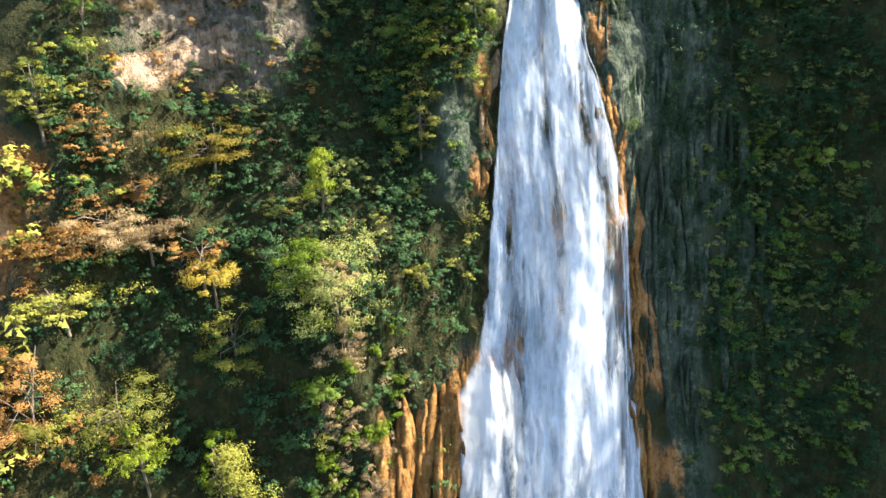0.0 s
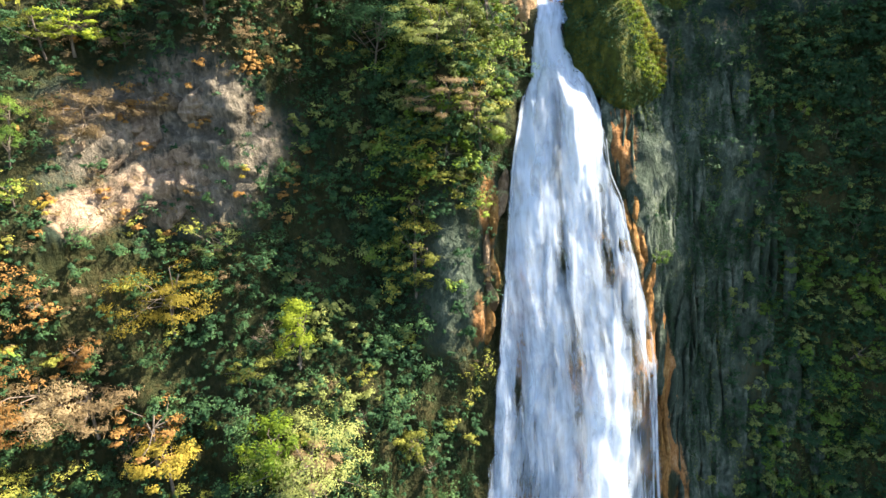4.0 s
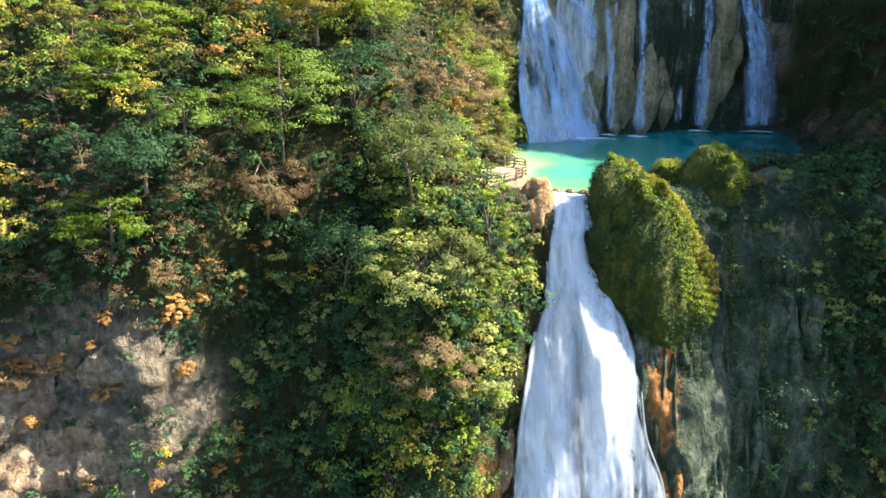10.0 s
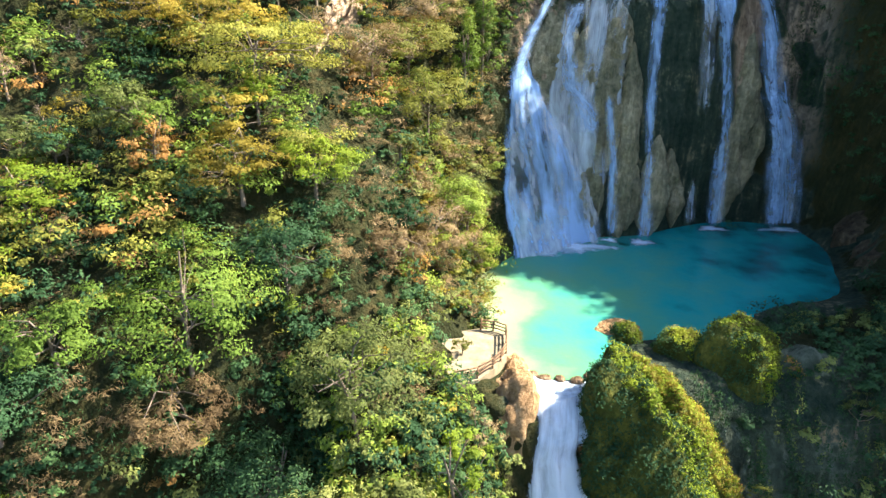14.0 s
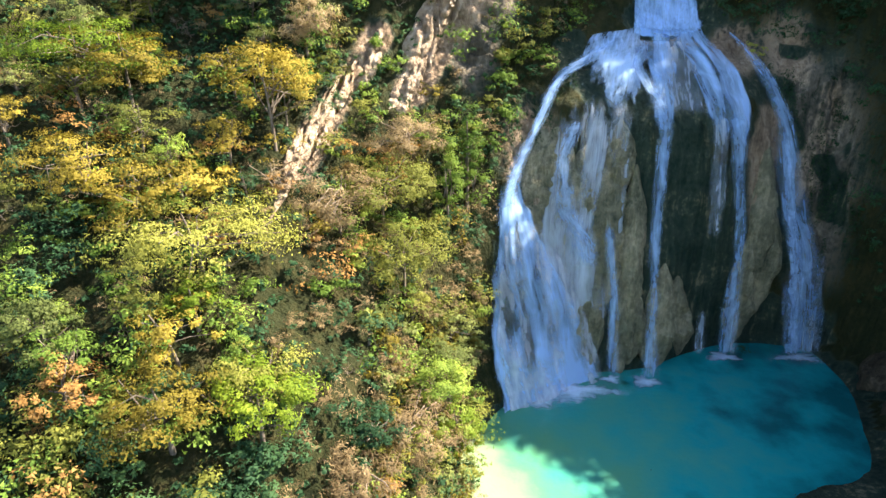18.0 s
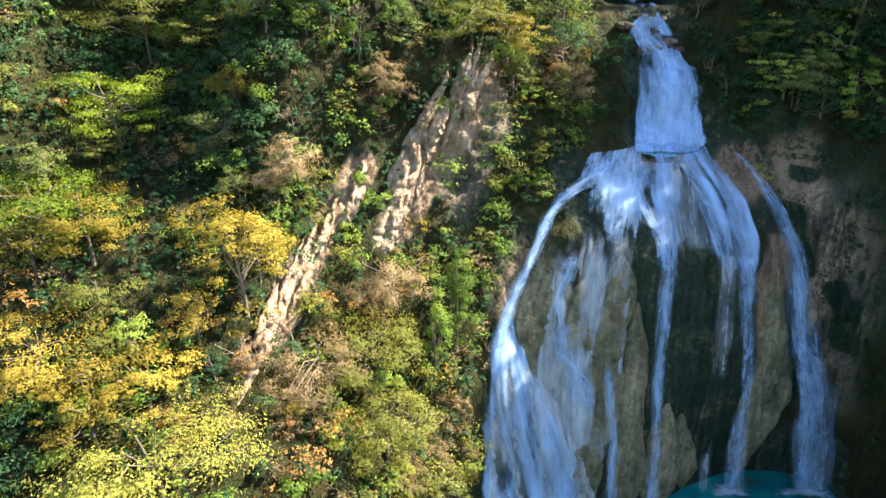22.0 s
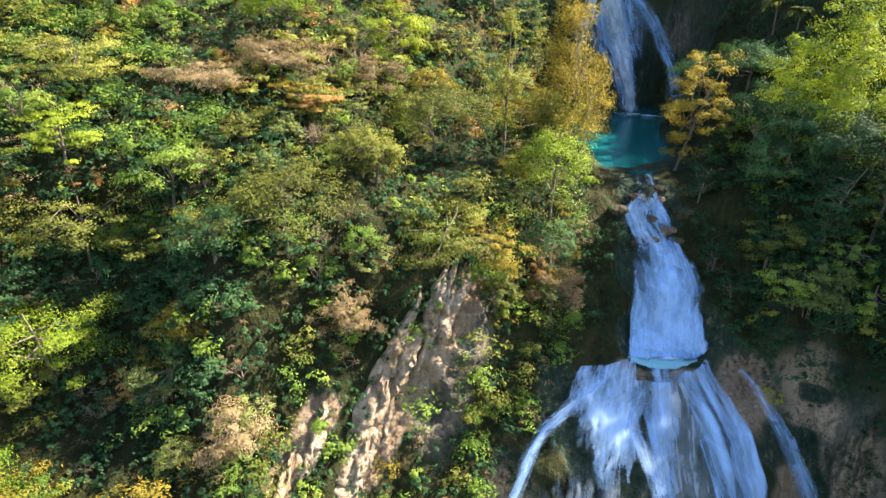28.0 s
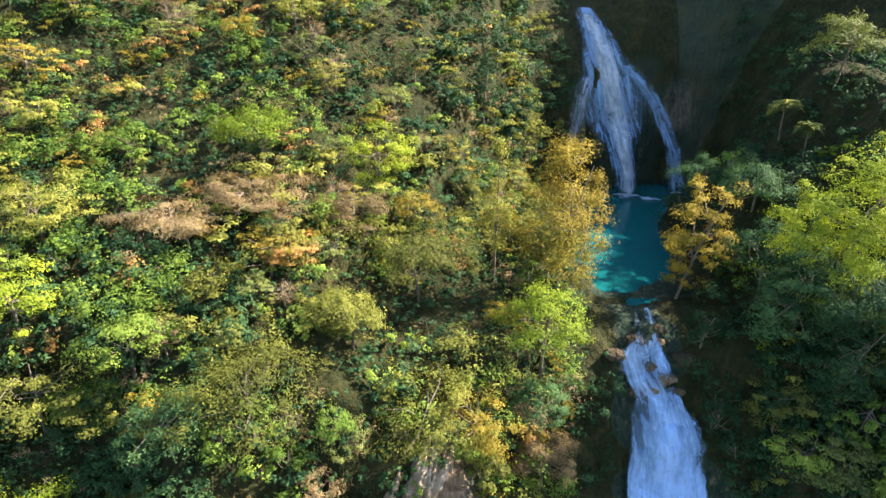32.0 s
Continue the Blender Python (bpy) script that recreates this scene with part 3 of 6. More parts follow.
pool("water_1", [(11, 111.5), (13, 108.9), (17, 108.9), (26, 112), (50, 112), (66, 130), (66, 156), (40, 156), (12, 146), (4, 136), (4, 118)], 15.7, "turquoise plunge pool below the domed waterfall",
     lambda x, y: 0.24 - 0.2 * np.clip((x - 26) / 26, 0, 1) + 0.72 * np.exp(-(((x - 6) / 6.5) ** 2) - ((y - 121) / 16) ** 2) + 0.16 * np.exp(-(((x - 15) / 8) ** 2) - ((y - 110) / 5) ** 2) + 0.2 * np.exp(-(((x - 18) / 10) ** 2) - ((y - 126) / 10) ** 2))
# kept dark all over: the bank's shade on this pool is in its colour
pool("water_2", [(27, 182.0), (31, 181.2), (37, 181.4), (52, 184), (72, 205), (76, 240), (40, 244), (26, 225), (24, 200)], 73.0, "teal pool below the uppermost waterfall",
     lambda x, y: 0.3 * np.exp(-(((y - 181) / 5) ** 2)) - 0.35)


# ---- falling water ----
def flow(name, path, parent, mat, thick=0.5, across=9, lift=0.5, label="", soft=3.0, fade=1.5, start=0.5):
    """A sheet of water through (x, y, z, width) along its fall, a little bowed towards the valley."""
    path = np.array(path, float)
    d = np.r_[0, np.cumsum(np.linalg.norm(np.diff(path[:, :3], axis=0), axis=1))]
    v = np.linspace(0, d[-1], max(6, int(d[-1] / 0.8)))
    line = cubic(d, path, v)
    u = np.linspace(-1, 1, across)
    p = np.zeros((len(v), across, 3))
    p[..., 0] = line[:, None, 0] + u * line[:, 3:4] / 2
    p[..., 1] = line[:, None, 1] - thick * (1 - u**2) - lift
    p[..., 2] = line[:, None, 2] + EYE
    p[..., 1] += 0.25 * rough(p * [1, 1, 0.1], 1.3, 2, 9)
    return water_mesh(name, p, v, line[:, 3], u, parent, mat, label, soft, fade, start)


def water_mesh(name, p, v, width, u, parent, mat, label="", soft=3.0, fade=1.5, start=0.5):
    me = mesh_of(name, p.reshape(-1, 3), grid_faces(*p.shape[:2]), mat, True)
    uv = me.uv_layers.new(name="flow")
    flat = np.stack([u[None] * np.reshape(width, (-1, 1)) / 2 + 20 * rng.random(), np.repeat(v[:, None], len(u), 1)], -1).reshape(-1, 2)
    loops = np.zeros(len(me.loops), np.int32)
    me.loops.foreach_get("vertex_index", loops)
    uv.data.foreach_set("uv", flat[loops].astype(np.float32).ravel())
    body = (1 - np.abs(u) ** soft * 0.8)[None] * np.ones((len(v), 1))
    body = body * np.clip(np.minimum(start + v[:, None] / (1.5 if start else 4.0), 0.3 + (v[-1] - v)[:, None] / fade), 0, 1)
    attribute(me, "body", body)
    return part(name, me, parent, label)


def thing(name, at, label, category, group=""):
    ob = new(name)
    ob.location = at
    ob.empty_display_size = 0.5
    return tagged(ob, label, category, group)


def draped(name, steps, edges, parent, mat, lift, across=24, count=90, label="", soft=6.0, fade=1.5):
    """A sheet of water lying on the slope between two edges given at each height."""
    s = np.linspace(*steps, count)
    mid = land(np.full(count, 16.0), s)
    xl, xr = edges(mid[:, 2] - EYE)
    u = np.linspace(-1, 1, across)
    x = (xl + xr)[:, None] / 2 + u * (xr - xl)[:, None] / 2
    p = land(x, np.repeat(s[:, None], across, 1))
    p[..., 1] -= lift * (1.1 - 0.7 * u**2) + 0.3 * rough(p * [1, 1, 0.12], 2.4, 2, 4)
    p[..., 2] += 0.25 * lift
    d = np.r_[0, np.cumsum(np.linalg.norm(np.diff(p[:, across // 2], axis=0), axis=1))]
    return water_mesh(name, p, d, xr - xl, u, parent, mat, label, soft, fade)


tall_fall = thing("waterfall", (0, 0, 0), "tall white bridal-veil waterfall widening down an orange rock face", "waterfall")


def between(*marks):
    """Edges of a sheet from (z, left, right), lowest first."""
    m = np.array(marks, float)
    return lambda z: (np.interp(z, m[:, 0], m[:, 1]), np.interp(z, m[:, 0], m[:, 2]))


def fall_sheet(name, steps, edges, mat, lift, across, count, seed, base=0.0, marks=(), humps=(), top=0.0, parent=None, foot=1.5):
    """A sheet of falling water down the slope; marks thicken (+) or thin (-) it in ovals (u, z, ru, rz, amount), humps push it outward."""
    s = np.linspace(*steps, count)
    mid = land(np.full(count, 16.0), s)
    z0 = mid[:, 2] - EYE
    xl, xr = edges(z0)
    wild = np.stack([0 * z0, 0 * z0 + seed, z0], -1)
    xl, xr = xl + 0.55 * rough(wild, 3.0, 3, seed), xr + 0.55 * rough(wild, 3.0, 3, seed + 1)
    u = np.linspace(0, 1, across)
    x = xl[:, None] + u * (xr - xl)[:, None]
    p = land(x, np.repeat(s[:, None], across, 1))
    z, uu = p[..., 2] - EYE, np.broadcast_to(u, x.shape)
    wisp = rough(np.stack([x, 0 * x, 0.11 * z], -1) + [0, seed, 0], 1.6, 3, seed) + 0.5 * rough(np.stack([x, 0 * x, 0.4 * z], -1) + [0, seed, 0], 1.3, 3, seed + 2)
    body = np.clip(1.0 + base + 0.22 * wisp, 0, 1.6)
    for mu, mz, ru, rz, amount in marks:
        body = body + amount * np.exp(-(((uu - mu - 0.03 * wisp) / ru) ** 2) - ((z - mz) / rz) ** 2)
    out = 0.5 * rough(p * [1, 1, 0.12], 2.4, 3, seed) + 0.35 * wisp
    for mu, mz, ru, rz, amount in humps:
        up = (z - mz) / np.where(z > mz, rz * 0.35, rz)
        out = out + amount * np.exp(-(((uu - mu) / ru) ** 2) - up**2)
    side = np.minimum(uu, 1 - uu) * (xr - xl)[:, None]
    body = body * np.clip(0.35 + 0.75 * side + 0.3 * wisp, 0, 1)
    body = body - np.clip(1 - (z - z.min() + (2.0 * wisp if foot > 2 else 0)) / foot, 0, 1) - top * np.clip(1 - (z.max() - z + 1.2 * wisp - 2 * (2 * np.abs(uu - 0.5)) ** 2) / 4, 0, 1)
    p[..., 1] -= lift * (0.5 + 0.6 * np.clip(side / 4, 0, 1)) + out * np.clip(side / 2, 0.1, 1)
    p[..., 2] += 0.25 * lift + 0.3 * out
    d = np.r_[0, np.cumsum(np.linalg.norm(np.diff(p[:, across // 2], axis=0), axis=1))]
    ob = water_mesh(name, p, d, xr - xl, u * 2 - 1, parent or tall_fall, mat)
    me = ob.data
    me.attributes["body"].data.foreach_set("value", np.ascontiguousarray(body, np.float32).ravel())
    return ob


THIN = [(0.47, -2, 0.04, 6, -0.28), (0.45, -14, 0.04, 5, -0.22), (0.46, -26, 0.06, 8, -0.26), (0.47, -38, 0.05, 6, -0.2), (0.86, -34, 0.09, 20, -0.4), (0.8, -18, 0.04, 6, -0.25), (0.22, -50, 0.06, 16, -0.35), (0.14, -30, 0.05, 9, -0.25), (0.3, -18, 0.03, 12, -0.2), (0.64, -24, 0.03, 8, -0.25)]
THICK = [(0.66, 0, 0.16, 7, 0.4), (0.2, 0, 0.12, 10, 0.2), (0.62, -16, 0.1, 7, 0.2), (0.6, -38, 0.14, 10, 0.36), (0.18, -20, 0.1, 14, 0.15), (0.5, 10, 0.4, 5, 0.3)]
HUMPS = [(0.66, 2, 0.2, 7, 1.8), (0.2, -2, 0.16, 9, 0.8), (0.62, -29, 0.16, 13, 1.3), (0.75, -14, 0.1, 8, 0.8), (0.35, -42, 0.12, 12, 1.0)]
fall_sheet("water_sheet", (0.05, 4.02), core_edges, VEIL, 0.9, 70, 190, 3, 0.18, [(u, z, a, b, 0.6 * k) for u, z, a, b, k in THIN])
fall_sheet("water_sheet", (0.05, 3.95), core_edges, FALL, 1.9, 90, 220, 5, 0.0, THIN + THICK, HUMPS)
fall_sheet("spray", (0.05, 3.2), lambda z: (core_edges(z)[0] + 1.2, core_edges(z)[1] - 1.0), PLUME, 2.6, 70, 180, 9, -0.45, THIN + THICK + THICK, HUMPS, 0.5)
for k, (u, w, z0, z1) in enumerate([(0.95, 0.9, -9, -47), (0.9, 0.7, -22, -60), (0.03, 0.8, 5, -26), (0.96, 0.5, 0, -20), (0.36, 0.5, -24, -40)]):
    line = []
    for z in np.linspace(z0, z1, 6):
        l, r_ = core_edges(z)
        q = on_land(l + (r_ - l) * u + 0.3 * math.sin(k + z), z, 0.05, 3.9)
        line.append((q[0], q[1] - 0.9, z, w))
    flow("strand", line, tall_fall, PLUME, 0.3, 7, 0.5, soft=2.0, fade=3.0)
# the ledge at the foot throws out a wide plume
LEDGE = [(0.35, -50, 0.25, 12, 0.4), (0.62, -56, 0.1, 16, -0.3), (0.3, -60, 0.08, 9, -0.3)]
PLUME_EDGES = between((-80, 1.4, 15), (-63, 2.0, 13.6), (-50, 1.9, 12), (-46.5, 2.8, 10.6), (-44.5, 4.0, 8.6))
fall_sheet("plume", (0.05, 0.82), PLUME_EDGES, PLUME, 2.8, 44, 70, 13, 0.0, LEDGE, [(0.45, -47, 0.4, 14, 2.0)], 0.8)
fall_sheet("plume", (0.05, 1.0), between((-80, 13, 29.5), (-60, 14, 28), (-46, 16, 27.4), (-39, 18, 26.5)), PLUME, 2.9, 60, 90, 15, -0.35, [(0.3, -50, 0.2, 16, 0.25), (0.75, -48, 0.12, 14, 0.25), (0.55, -56, 0.08, 14, -0.3), (0.95, -60, 0.1, 14, -0.3)], [(0.5, -42, 0.4, 12, 1.4)], 1.0)

draped("chute", (3.5, 4.3), lambda z: (np.full(len(z), 11.4), np.full(len(z), 18.4)), tall_fall, FOAM, 1.1, 20, 40, "foaming white chute at the lip", soft=8.0, fade=0.8)

dome_fall = thing("waterfall", (0, 0, 0), "wide waterfall fanning over a rounded tan tufa dome", "waterfall")


pool("water_3", [(30.2, 164.3), (32.2, 163.1), (35.2, 162.5), (38.4, 163.0), (40.8, 164.3), (41.4, 166), (36, 168), (29.8, 166.2)], 55.78, "small bright basin on top of the tufa dome", lambda x, y: 0.6 + 0 * x, BASIN)


def stream(name, mat, points, thick=0.5, lift=1.1, fade=2.5):
    """Water that runs over the dome through (x, y, z, width)."""
    points = np.array(points, float) * [1, 1, 1, 1.65]
    return flow(name, points, dome_fall, mat, thick, 13, lift, soft=1.7, fade=fade, start=0.5 if points[0][2] > 55.5 else 0.0)


BROW_L, BROW_R, FAN = between((44, 18.8, 29.5), (48, 20, 30.2), (51, 21.3, 31.5), (54, 23.8, 32.4), (57.3, 28.4, 33.8)), between((38, 39.5, 44.2), (43, 38.4, 44.2), (46, 37.0, 44.0), (50, 36.0, 42.8), (53, 35.0, 41.0), (55.6, 34.0, 39.2), (57.3, 34.0, 38.2)), between((14, 13.4, 27.5), (18, 12.4, 26), (23, 11.9, 24), (28, 12.0, 21.8), (35, 12.6, 17.6), (40, 13.2, 15.8))
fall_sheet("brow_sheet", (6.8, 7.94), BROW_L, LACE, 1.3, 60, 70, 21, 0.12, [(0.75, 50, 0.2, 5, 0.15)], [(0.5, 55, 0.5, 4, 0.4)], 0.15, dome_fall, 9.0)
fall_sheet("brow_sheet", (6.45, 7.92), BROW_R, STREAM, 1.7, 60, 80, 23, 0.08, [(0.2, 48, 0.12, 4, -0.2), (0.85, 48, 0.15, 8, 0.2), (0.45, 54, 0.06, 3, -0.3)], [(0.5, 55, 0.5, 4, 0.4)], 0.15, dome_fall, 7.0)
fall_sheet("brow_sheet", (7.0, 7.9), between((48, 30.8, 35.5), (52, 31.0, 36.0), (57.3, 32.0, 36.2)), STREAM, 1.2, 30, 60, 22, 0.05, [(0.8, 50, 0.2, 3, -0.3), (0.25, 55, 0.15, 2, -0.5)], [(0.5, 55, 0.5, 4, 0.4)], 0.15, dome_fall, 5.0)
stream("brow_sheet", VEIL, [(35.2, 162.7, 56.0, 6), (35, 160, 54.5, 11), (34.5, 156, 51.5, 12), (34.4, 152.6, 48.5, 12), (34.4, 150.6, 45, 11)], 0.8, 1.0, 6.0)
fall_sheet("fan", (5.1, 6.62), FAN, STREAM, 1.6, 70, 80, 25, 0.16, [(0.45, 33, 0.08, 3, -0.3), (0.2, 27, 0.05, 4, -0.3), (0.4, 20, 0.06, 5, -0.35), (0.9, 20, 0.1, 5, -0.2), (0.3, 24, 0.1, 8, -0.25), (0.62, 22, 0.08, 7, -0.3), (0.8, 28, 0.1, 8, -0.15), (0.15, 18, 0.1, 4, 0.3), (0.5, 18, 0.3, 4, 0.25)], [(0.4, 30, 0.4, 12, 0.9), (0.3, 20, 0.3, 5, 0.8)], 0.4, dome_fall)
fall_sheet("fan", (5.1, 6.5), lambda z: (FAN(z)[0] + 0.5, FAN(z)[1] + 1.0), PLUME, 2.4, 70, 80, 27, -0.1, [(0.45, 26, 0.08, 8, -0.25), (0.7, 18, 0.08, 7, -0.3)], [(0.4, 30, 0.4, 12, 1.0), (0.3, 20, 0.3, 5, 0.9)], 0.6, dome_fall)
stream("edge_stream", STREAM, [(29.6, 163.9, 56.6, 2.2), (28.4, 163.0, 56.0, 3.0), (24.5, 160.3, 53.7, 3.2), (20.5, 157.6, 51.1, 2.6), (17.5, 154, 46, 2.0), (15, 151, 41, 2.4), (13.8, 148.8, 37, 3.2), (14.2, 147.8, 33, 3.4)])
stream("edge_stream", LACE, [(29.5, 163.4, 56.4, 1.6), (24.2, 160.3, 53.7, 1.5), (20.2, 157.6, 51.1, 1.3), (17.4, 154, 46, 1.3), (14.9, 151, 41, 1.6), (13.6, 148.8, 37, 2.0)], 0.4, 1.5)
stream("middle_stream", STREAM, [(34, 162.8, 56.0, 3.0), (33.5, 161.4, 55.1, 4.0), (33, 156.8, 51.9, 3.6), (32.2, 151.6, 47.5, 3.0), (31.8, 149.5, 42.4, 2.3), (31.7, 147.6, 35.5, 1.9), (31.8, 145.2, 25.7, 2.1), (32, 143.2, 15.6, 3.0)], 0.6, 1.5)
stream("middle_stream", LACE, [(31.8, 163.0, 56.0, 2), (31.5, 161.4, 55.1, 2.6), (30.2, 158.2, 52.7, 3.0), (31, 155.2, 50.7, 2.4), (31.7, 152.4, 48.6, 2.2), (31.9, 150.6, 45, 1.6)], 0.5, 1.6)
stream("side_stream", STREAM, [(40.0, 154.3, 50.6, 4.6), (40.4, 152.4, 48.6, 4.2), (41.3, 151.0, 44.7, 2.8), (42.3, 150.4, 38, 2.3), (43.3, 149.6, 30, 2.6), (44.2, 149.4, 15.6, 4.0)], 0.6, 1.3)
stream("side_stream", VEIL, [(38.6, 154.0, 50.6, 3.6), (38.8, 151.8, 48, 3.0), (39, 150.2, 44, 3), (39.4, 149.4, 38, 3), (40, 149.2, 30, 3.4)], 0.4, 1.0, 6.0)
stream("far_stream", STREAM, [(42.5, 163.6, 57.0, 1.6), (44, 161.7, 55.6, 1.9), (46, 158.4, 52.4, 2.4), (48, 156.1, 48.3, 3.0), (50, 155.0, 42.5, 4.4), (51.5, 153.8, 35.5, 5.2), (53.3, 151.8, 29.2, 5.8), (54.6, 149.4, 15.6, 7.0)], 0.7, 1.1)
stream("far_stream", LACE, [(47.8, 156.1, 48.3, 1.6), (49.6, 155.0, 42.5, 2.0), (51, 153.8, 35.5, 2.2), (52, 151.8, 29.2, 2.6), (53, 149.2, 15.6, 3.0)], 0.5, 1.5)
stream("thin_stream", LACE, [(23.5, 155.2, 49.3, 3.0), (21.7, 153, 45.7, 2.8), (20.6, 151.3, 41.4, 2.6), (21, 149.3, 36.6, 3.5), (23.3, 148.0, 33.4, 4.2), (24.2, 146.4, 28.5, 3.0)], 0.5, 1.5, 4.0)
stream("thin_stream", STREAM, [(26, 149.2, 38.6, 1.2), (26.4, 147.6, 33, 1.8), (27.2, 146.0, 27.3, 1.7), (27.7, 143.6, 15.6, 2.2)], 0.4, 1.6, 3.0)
fall_sheet("thin_veil", (5.4, 7.3), between((20, 19, 29), (34, 17.5, 28.5), (50, 20.5, 30)), VEIL, 1.3, 50, 70, 29, 0.06, [(0.3, 40, 0.12, 5, -0.3), (0.75, 36, 0.12, 6, -0.3), (0.5, 30, 0.1, 5, 0.2)], (), 0.3, dome_fall, 6.0)
stream("thin_stream", VEIL, [(25.5, 154, 48, 4), (24.5, 151.4, 42, 4), (23.5, 149, 36, 5), (22.5, 146.6, 29, 6)], 0.5, 1.2)
for x_, y_, w_ in ((32.0, 143.6, 3.4), (44.2, 149.0, 3.6), (54.4, 149.2, 5.0), (27.7, 143.8, 2.2), (40.0, 149.0, 3.0)):
    stream("spray", VEIL, [(x_ - 0.2, y_ + 1.0, 27, 0.35 * w_), (x_, y_ + 0.5, 22, 0.7 * w_), (x_ + 0.2, y_ - 0.3, 15.7, 1.3 * w_)], 0.9, 1.7, 3.0)
STEPS = between((55.8, 31, 41), (62, 31.2, 40.2), (65.3, 31.8, 38.6), (66.6, 32.1, 37.7), (68.0, 31.0, 37.5), (69.6, 30.8, 36.9), (71.0, 32.8, 36.7), (73.3, 33.8, 36.9))
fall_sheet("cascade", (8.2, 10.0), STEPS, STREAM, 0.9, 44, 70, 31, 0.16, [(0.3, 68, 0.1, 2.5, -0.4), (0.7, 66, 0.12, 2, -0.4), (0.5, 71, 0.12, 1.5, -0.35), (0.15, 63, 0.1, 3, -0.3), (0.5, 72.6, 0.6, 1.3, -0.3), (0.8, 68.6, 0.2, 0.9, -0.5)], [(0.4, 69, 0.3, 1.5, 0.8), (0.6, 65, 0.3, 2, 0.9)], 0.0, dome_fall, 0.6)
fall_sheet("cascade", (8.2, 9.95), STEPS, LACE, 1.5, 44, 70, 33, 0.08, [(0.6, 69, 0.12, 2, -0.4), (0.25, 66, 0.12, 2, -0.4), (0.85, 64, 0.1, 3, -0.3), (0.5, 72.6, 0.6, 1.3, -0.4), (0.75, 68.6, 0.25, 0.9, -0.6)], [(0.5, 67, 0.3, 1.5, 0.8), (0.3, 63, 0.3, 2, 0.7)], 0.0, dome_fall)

upper_fall = thing("waterfall", (0, 0, 0), "distant waterfall dropping into the uppermost teal pool", "waterfall")


def over_cliff(marks, mat, thick, lift=0.8, drop=()):
    path = [(x, on_land(x, z, 11.0, 12.6)[1], z, w * 1.2) for x, z, w in marks] + list(drop)
    return flow("water_sheet", path, upper_fall, mat, thick, 11, lift)


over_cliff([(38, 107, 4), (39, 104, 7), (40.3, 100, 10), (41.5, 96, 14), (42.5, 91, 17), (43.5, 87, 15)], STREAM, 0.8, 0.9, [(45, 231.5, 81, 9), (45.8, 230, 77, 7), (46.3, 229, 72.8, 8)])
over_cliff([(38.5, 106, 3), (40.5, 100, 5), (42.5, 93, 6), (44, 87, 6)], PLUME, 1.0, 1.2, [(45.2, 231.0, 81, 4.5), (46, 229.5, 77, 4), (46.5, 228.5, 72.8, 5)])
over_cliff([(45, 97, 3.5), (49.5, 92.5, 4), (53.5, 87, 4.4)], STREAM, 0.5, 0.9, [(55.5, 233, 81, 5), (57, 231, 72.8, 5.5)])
over_cliff([(38, 95, 4), (36.5, 90, 6), (36, 84, 6), (36, 77, 6)], VEIL, 0.5)


# ---- boulders ----
def boulder(name, at, size, seed, label, mat=MOSSY, lean=(0, 0), cover=0, leaf="olive", dip=0.0):
    root = thing(name, (at[0], at[1], at[2] + EYE), label, "boulder")
    bm = bmesh.new()
    bmesh.ops.create_icosphere(bm, subdivisions=5 if size[2] > 5 else 4, radius=1)
    v = np.array([q.co for q in bm.verts])
    k = 1 + 0.4 * rough(v, 0.8, 3, seed) + 0.13 * (1 - 2 * np.abs(rough(v * [1, 1, 0.5], 0.3, 3, seed + 1)))
    w = v * k[:, None] * size
    w[:, 0] += lean[0] * w[:, 2]
    w[:, 1] += lean[1] * w[:, 2]
    w[:, 2] -= dip * w[:, 0] * (v[:, 2] > -0.6)
    for q, c in zip(bm.verts, w):
        q.co = c
    me = bpy.data.meshes.new(name)
    for f in bm.faces:
        f.smooth = True
    bm.to_mesh(me)
    bm.free()
    me.materials.append(mat)
    part("rock", me, root)
    if cover:
        # light and shade put into leaf colour: bright tufts sunward, dark ones behind
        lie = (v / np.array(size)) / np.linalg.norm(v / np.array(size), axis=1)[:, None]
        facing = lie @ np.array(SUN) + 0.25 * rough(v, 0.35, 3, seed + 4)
        for chosen, kind, tint, count, per in ((facing > 0.45, leaf, "yellow plant tufts where the boulder faces the sun", cover, 16), (facing > 0.1, "lime", "fresh green grass tufts", cover * 3 // 2, 14), ((facing < 0.4) & (v[:, 2] > -0.75), "deep", "moss and ferns darkened on the side away from the sun", cover * 5 // 4, 14), ((facing > 0.0) & (v[:, 0] > 0.72), "rust", "orange dry fringe", cover // 3, 14)):
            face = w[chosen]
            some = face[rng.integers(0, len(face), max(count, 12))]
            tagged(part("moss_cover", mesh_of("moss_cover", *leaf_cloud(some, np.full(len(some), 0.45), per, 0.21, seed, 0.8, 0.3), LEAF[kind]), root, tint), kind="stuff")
    return root


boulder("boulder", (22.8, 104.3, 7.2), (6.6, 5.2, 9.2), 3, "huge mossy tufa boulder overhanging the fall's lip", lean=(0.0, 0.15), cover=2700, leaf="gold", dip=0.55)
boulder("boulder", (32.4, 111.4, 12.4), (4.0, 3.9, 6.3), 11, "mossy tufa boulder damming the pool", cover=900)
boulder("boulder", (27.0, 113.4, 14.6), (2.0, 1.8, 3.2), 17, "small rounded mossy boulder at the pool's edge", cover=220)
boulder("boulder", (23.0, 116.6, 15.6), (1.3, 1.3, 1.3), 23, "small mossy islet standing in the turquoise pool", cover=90)
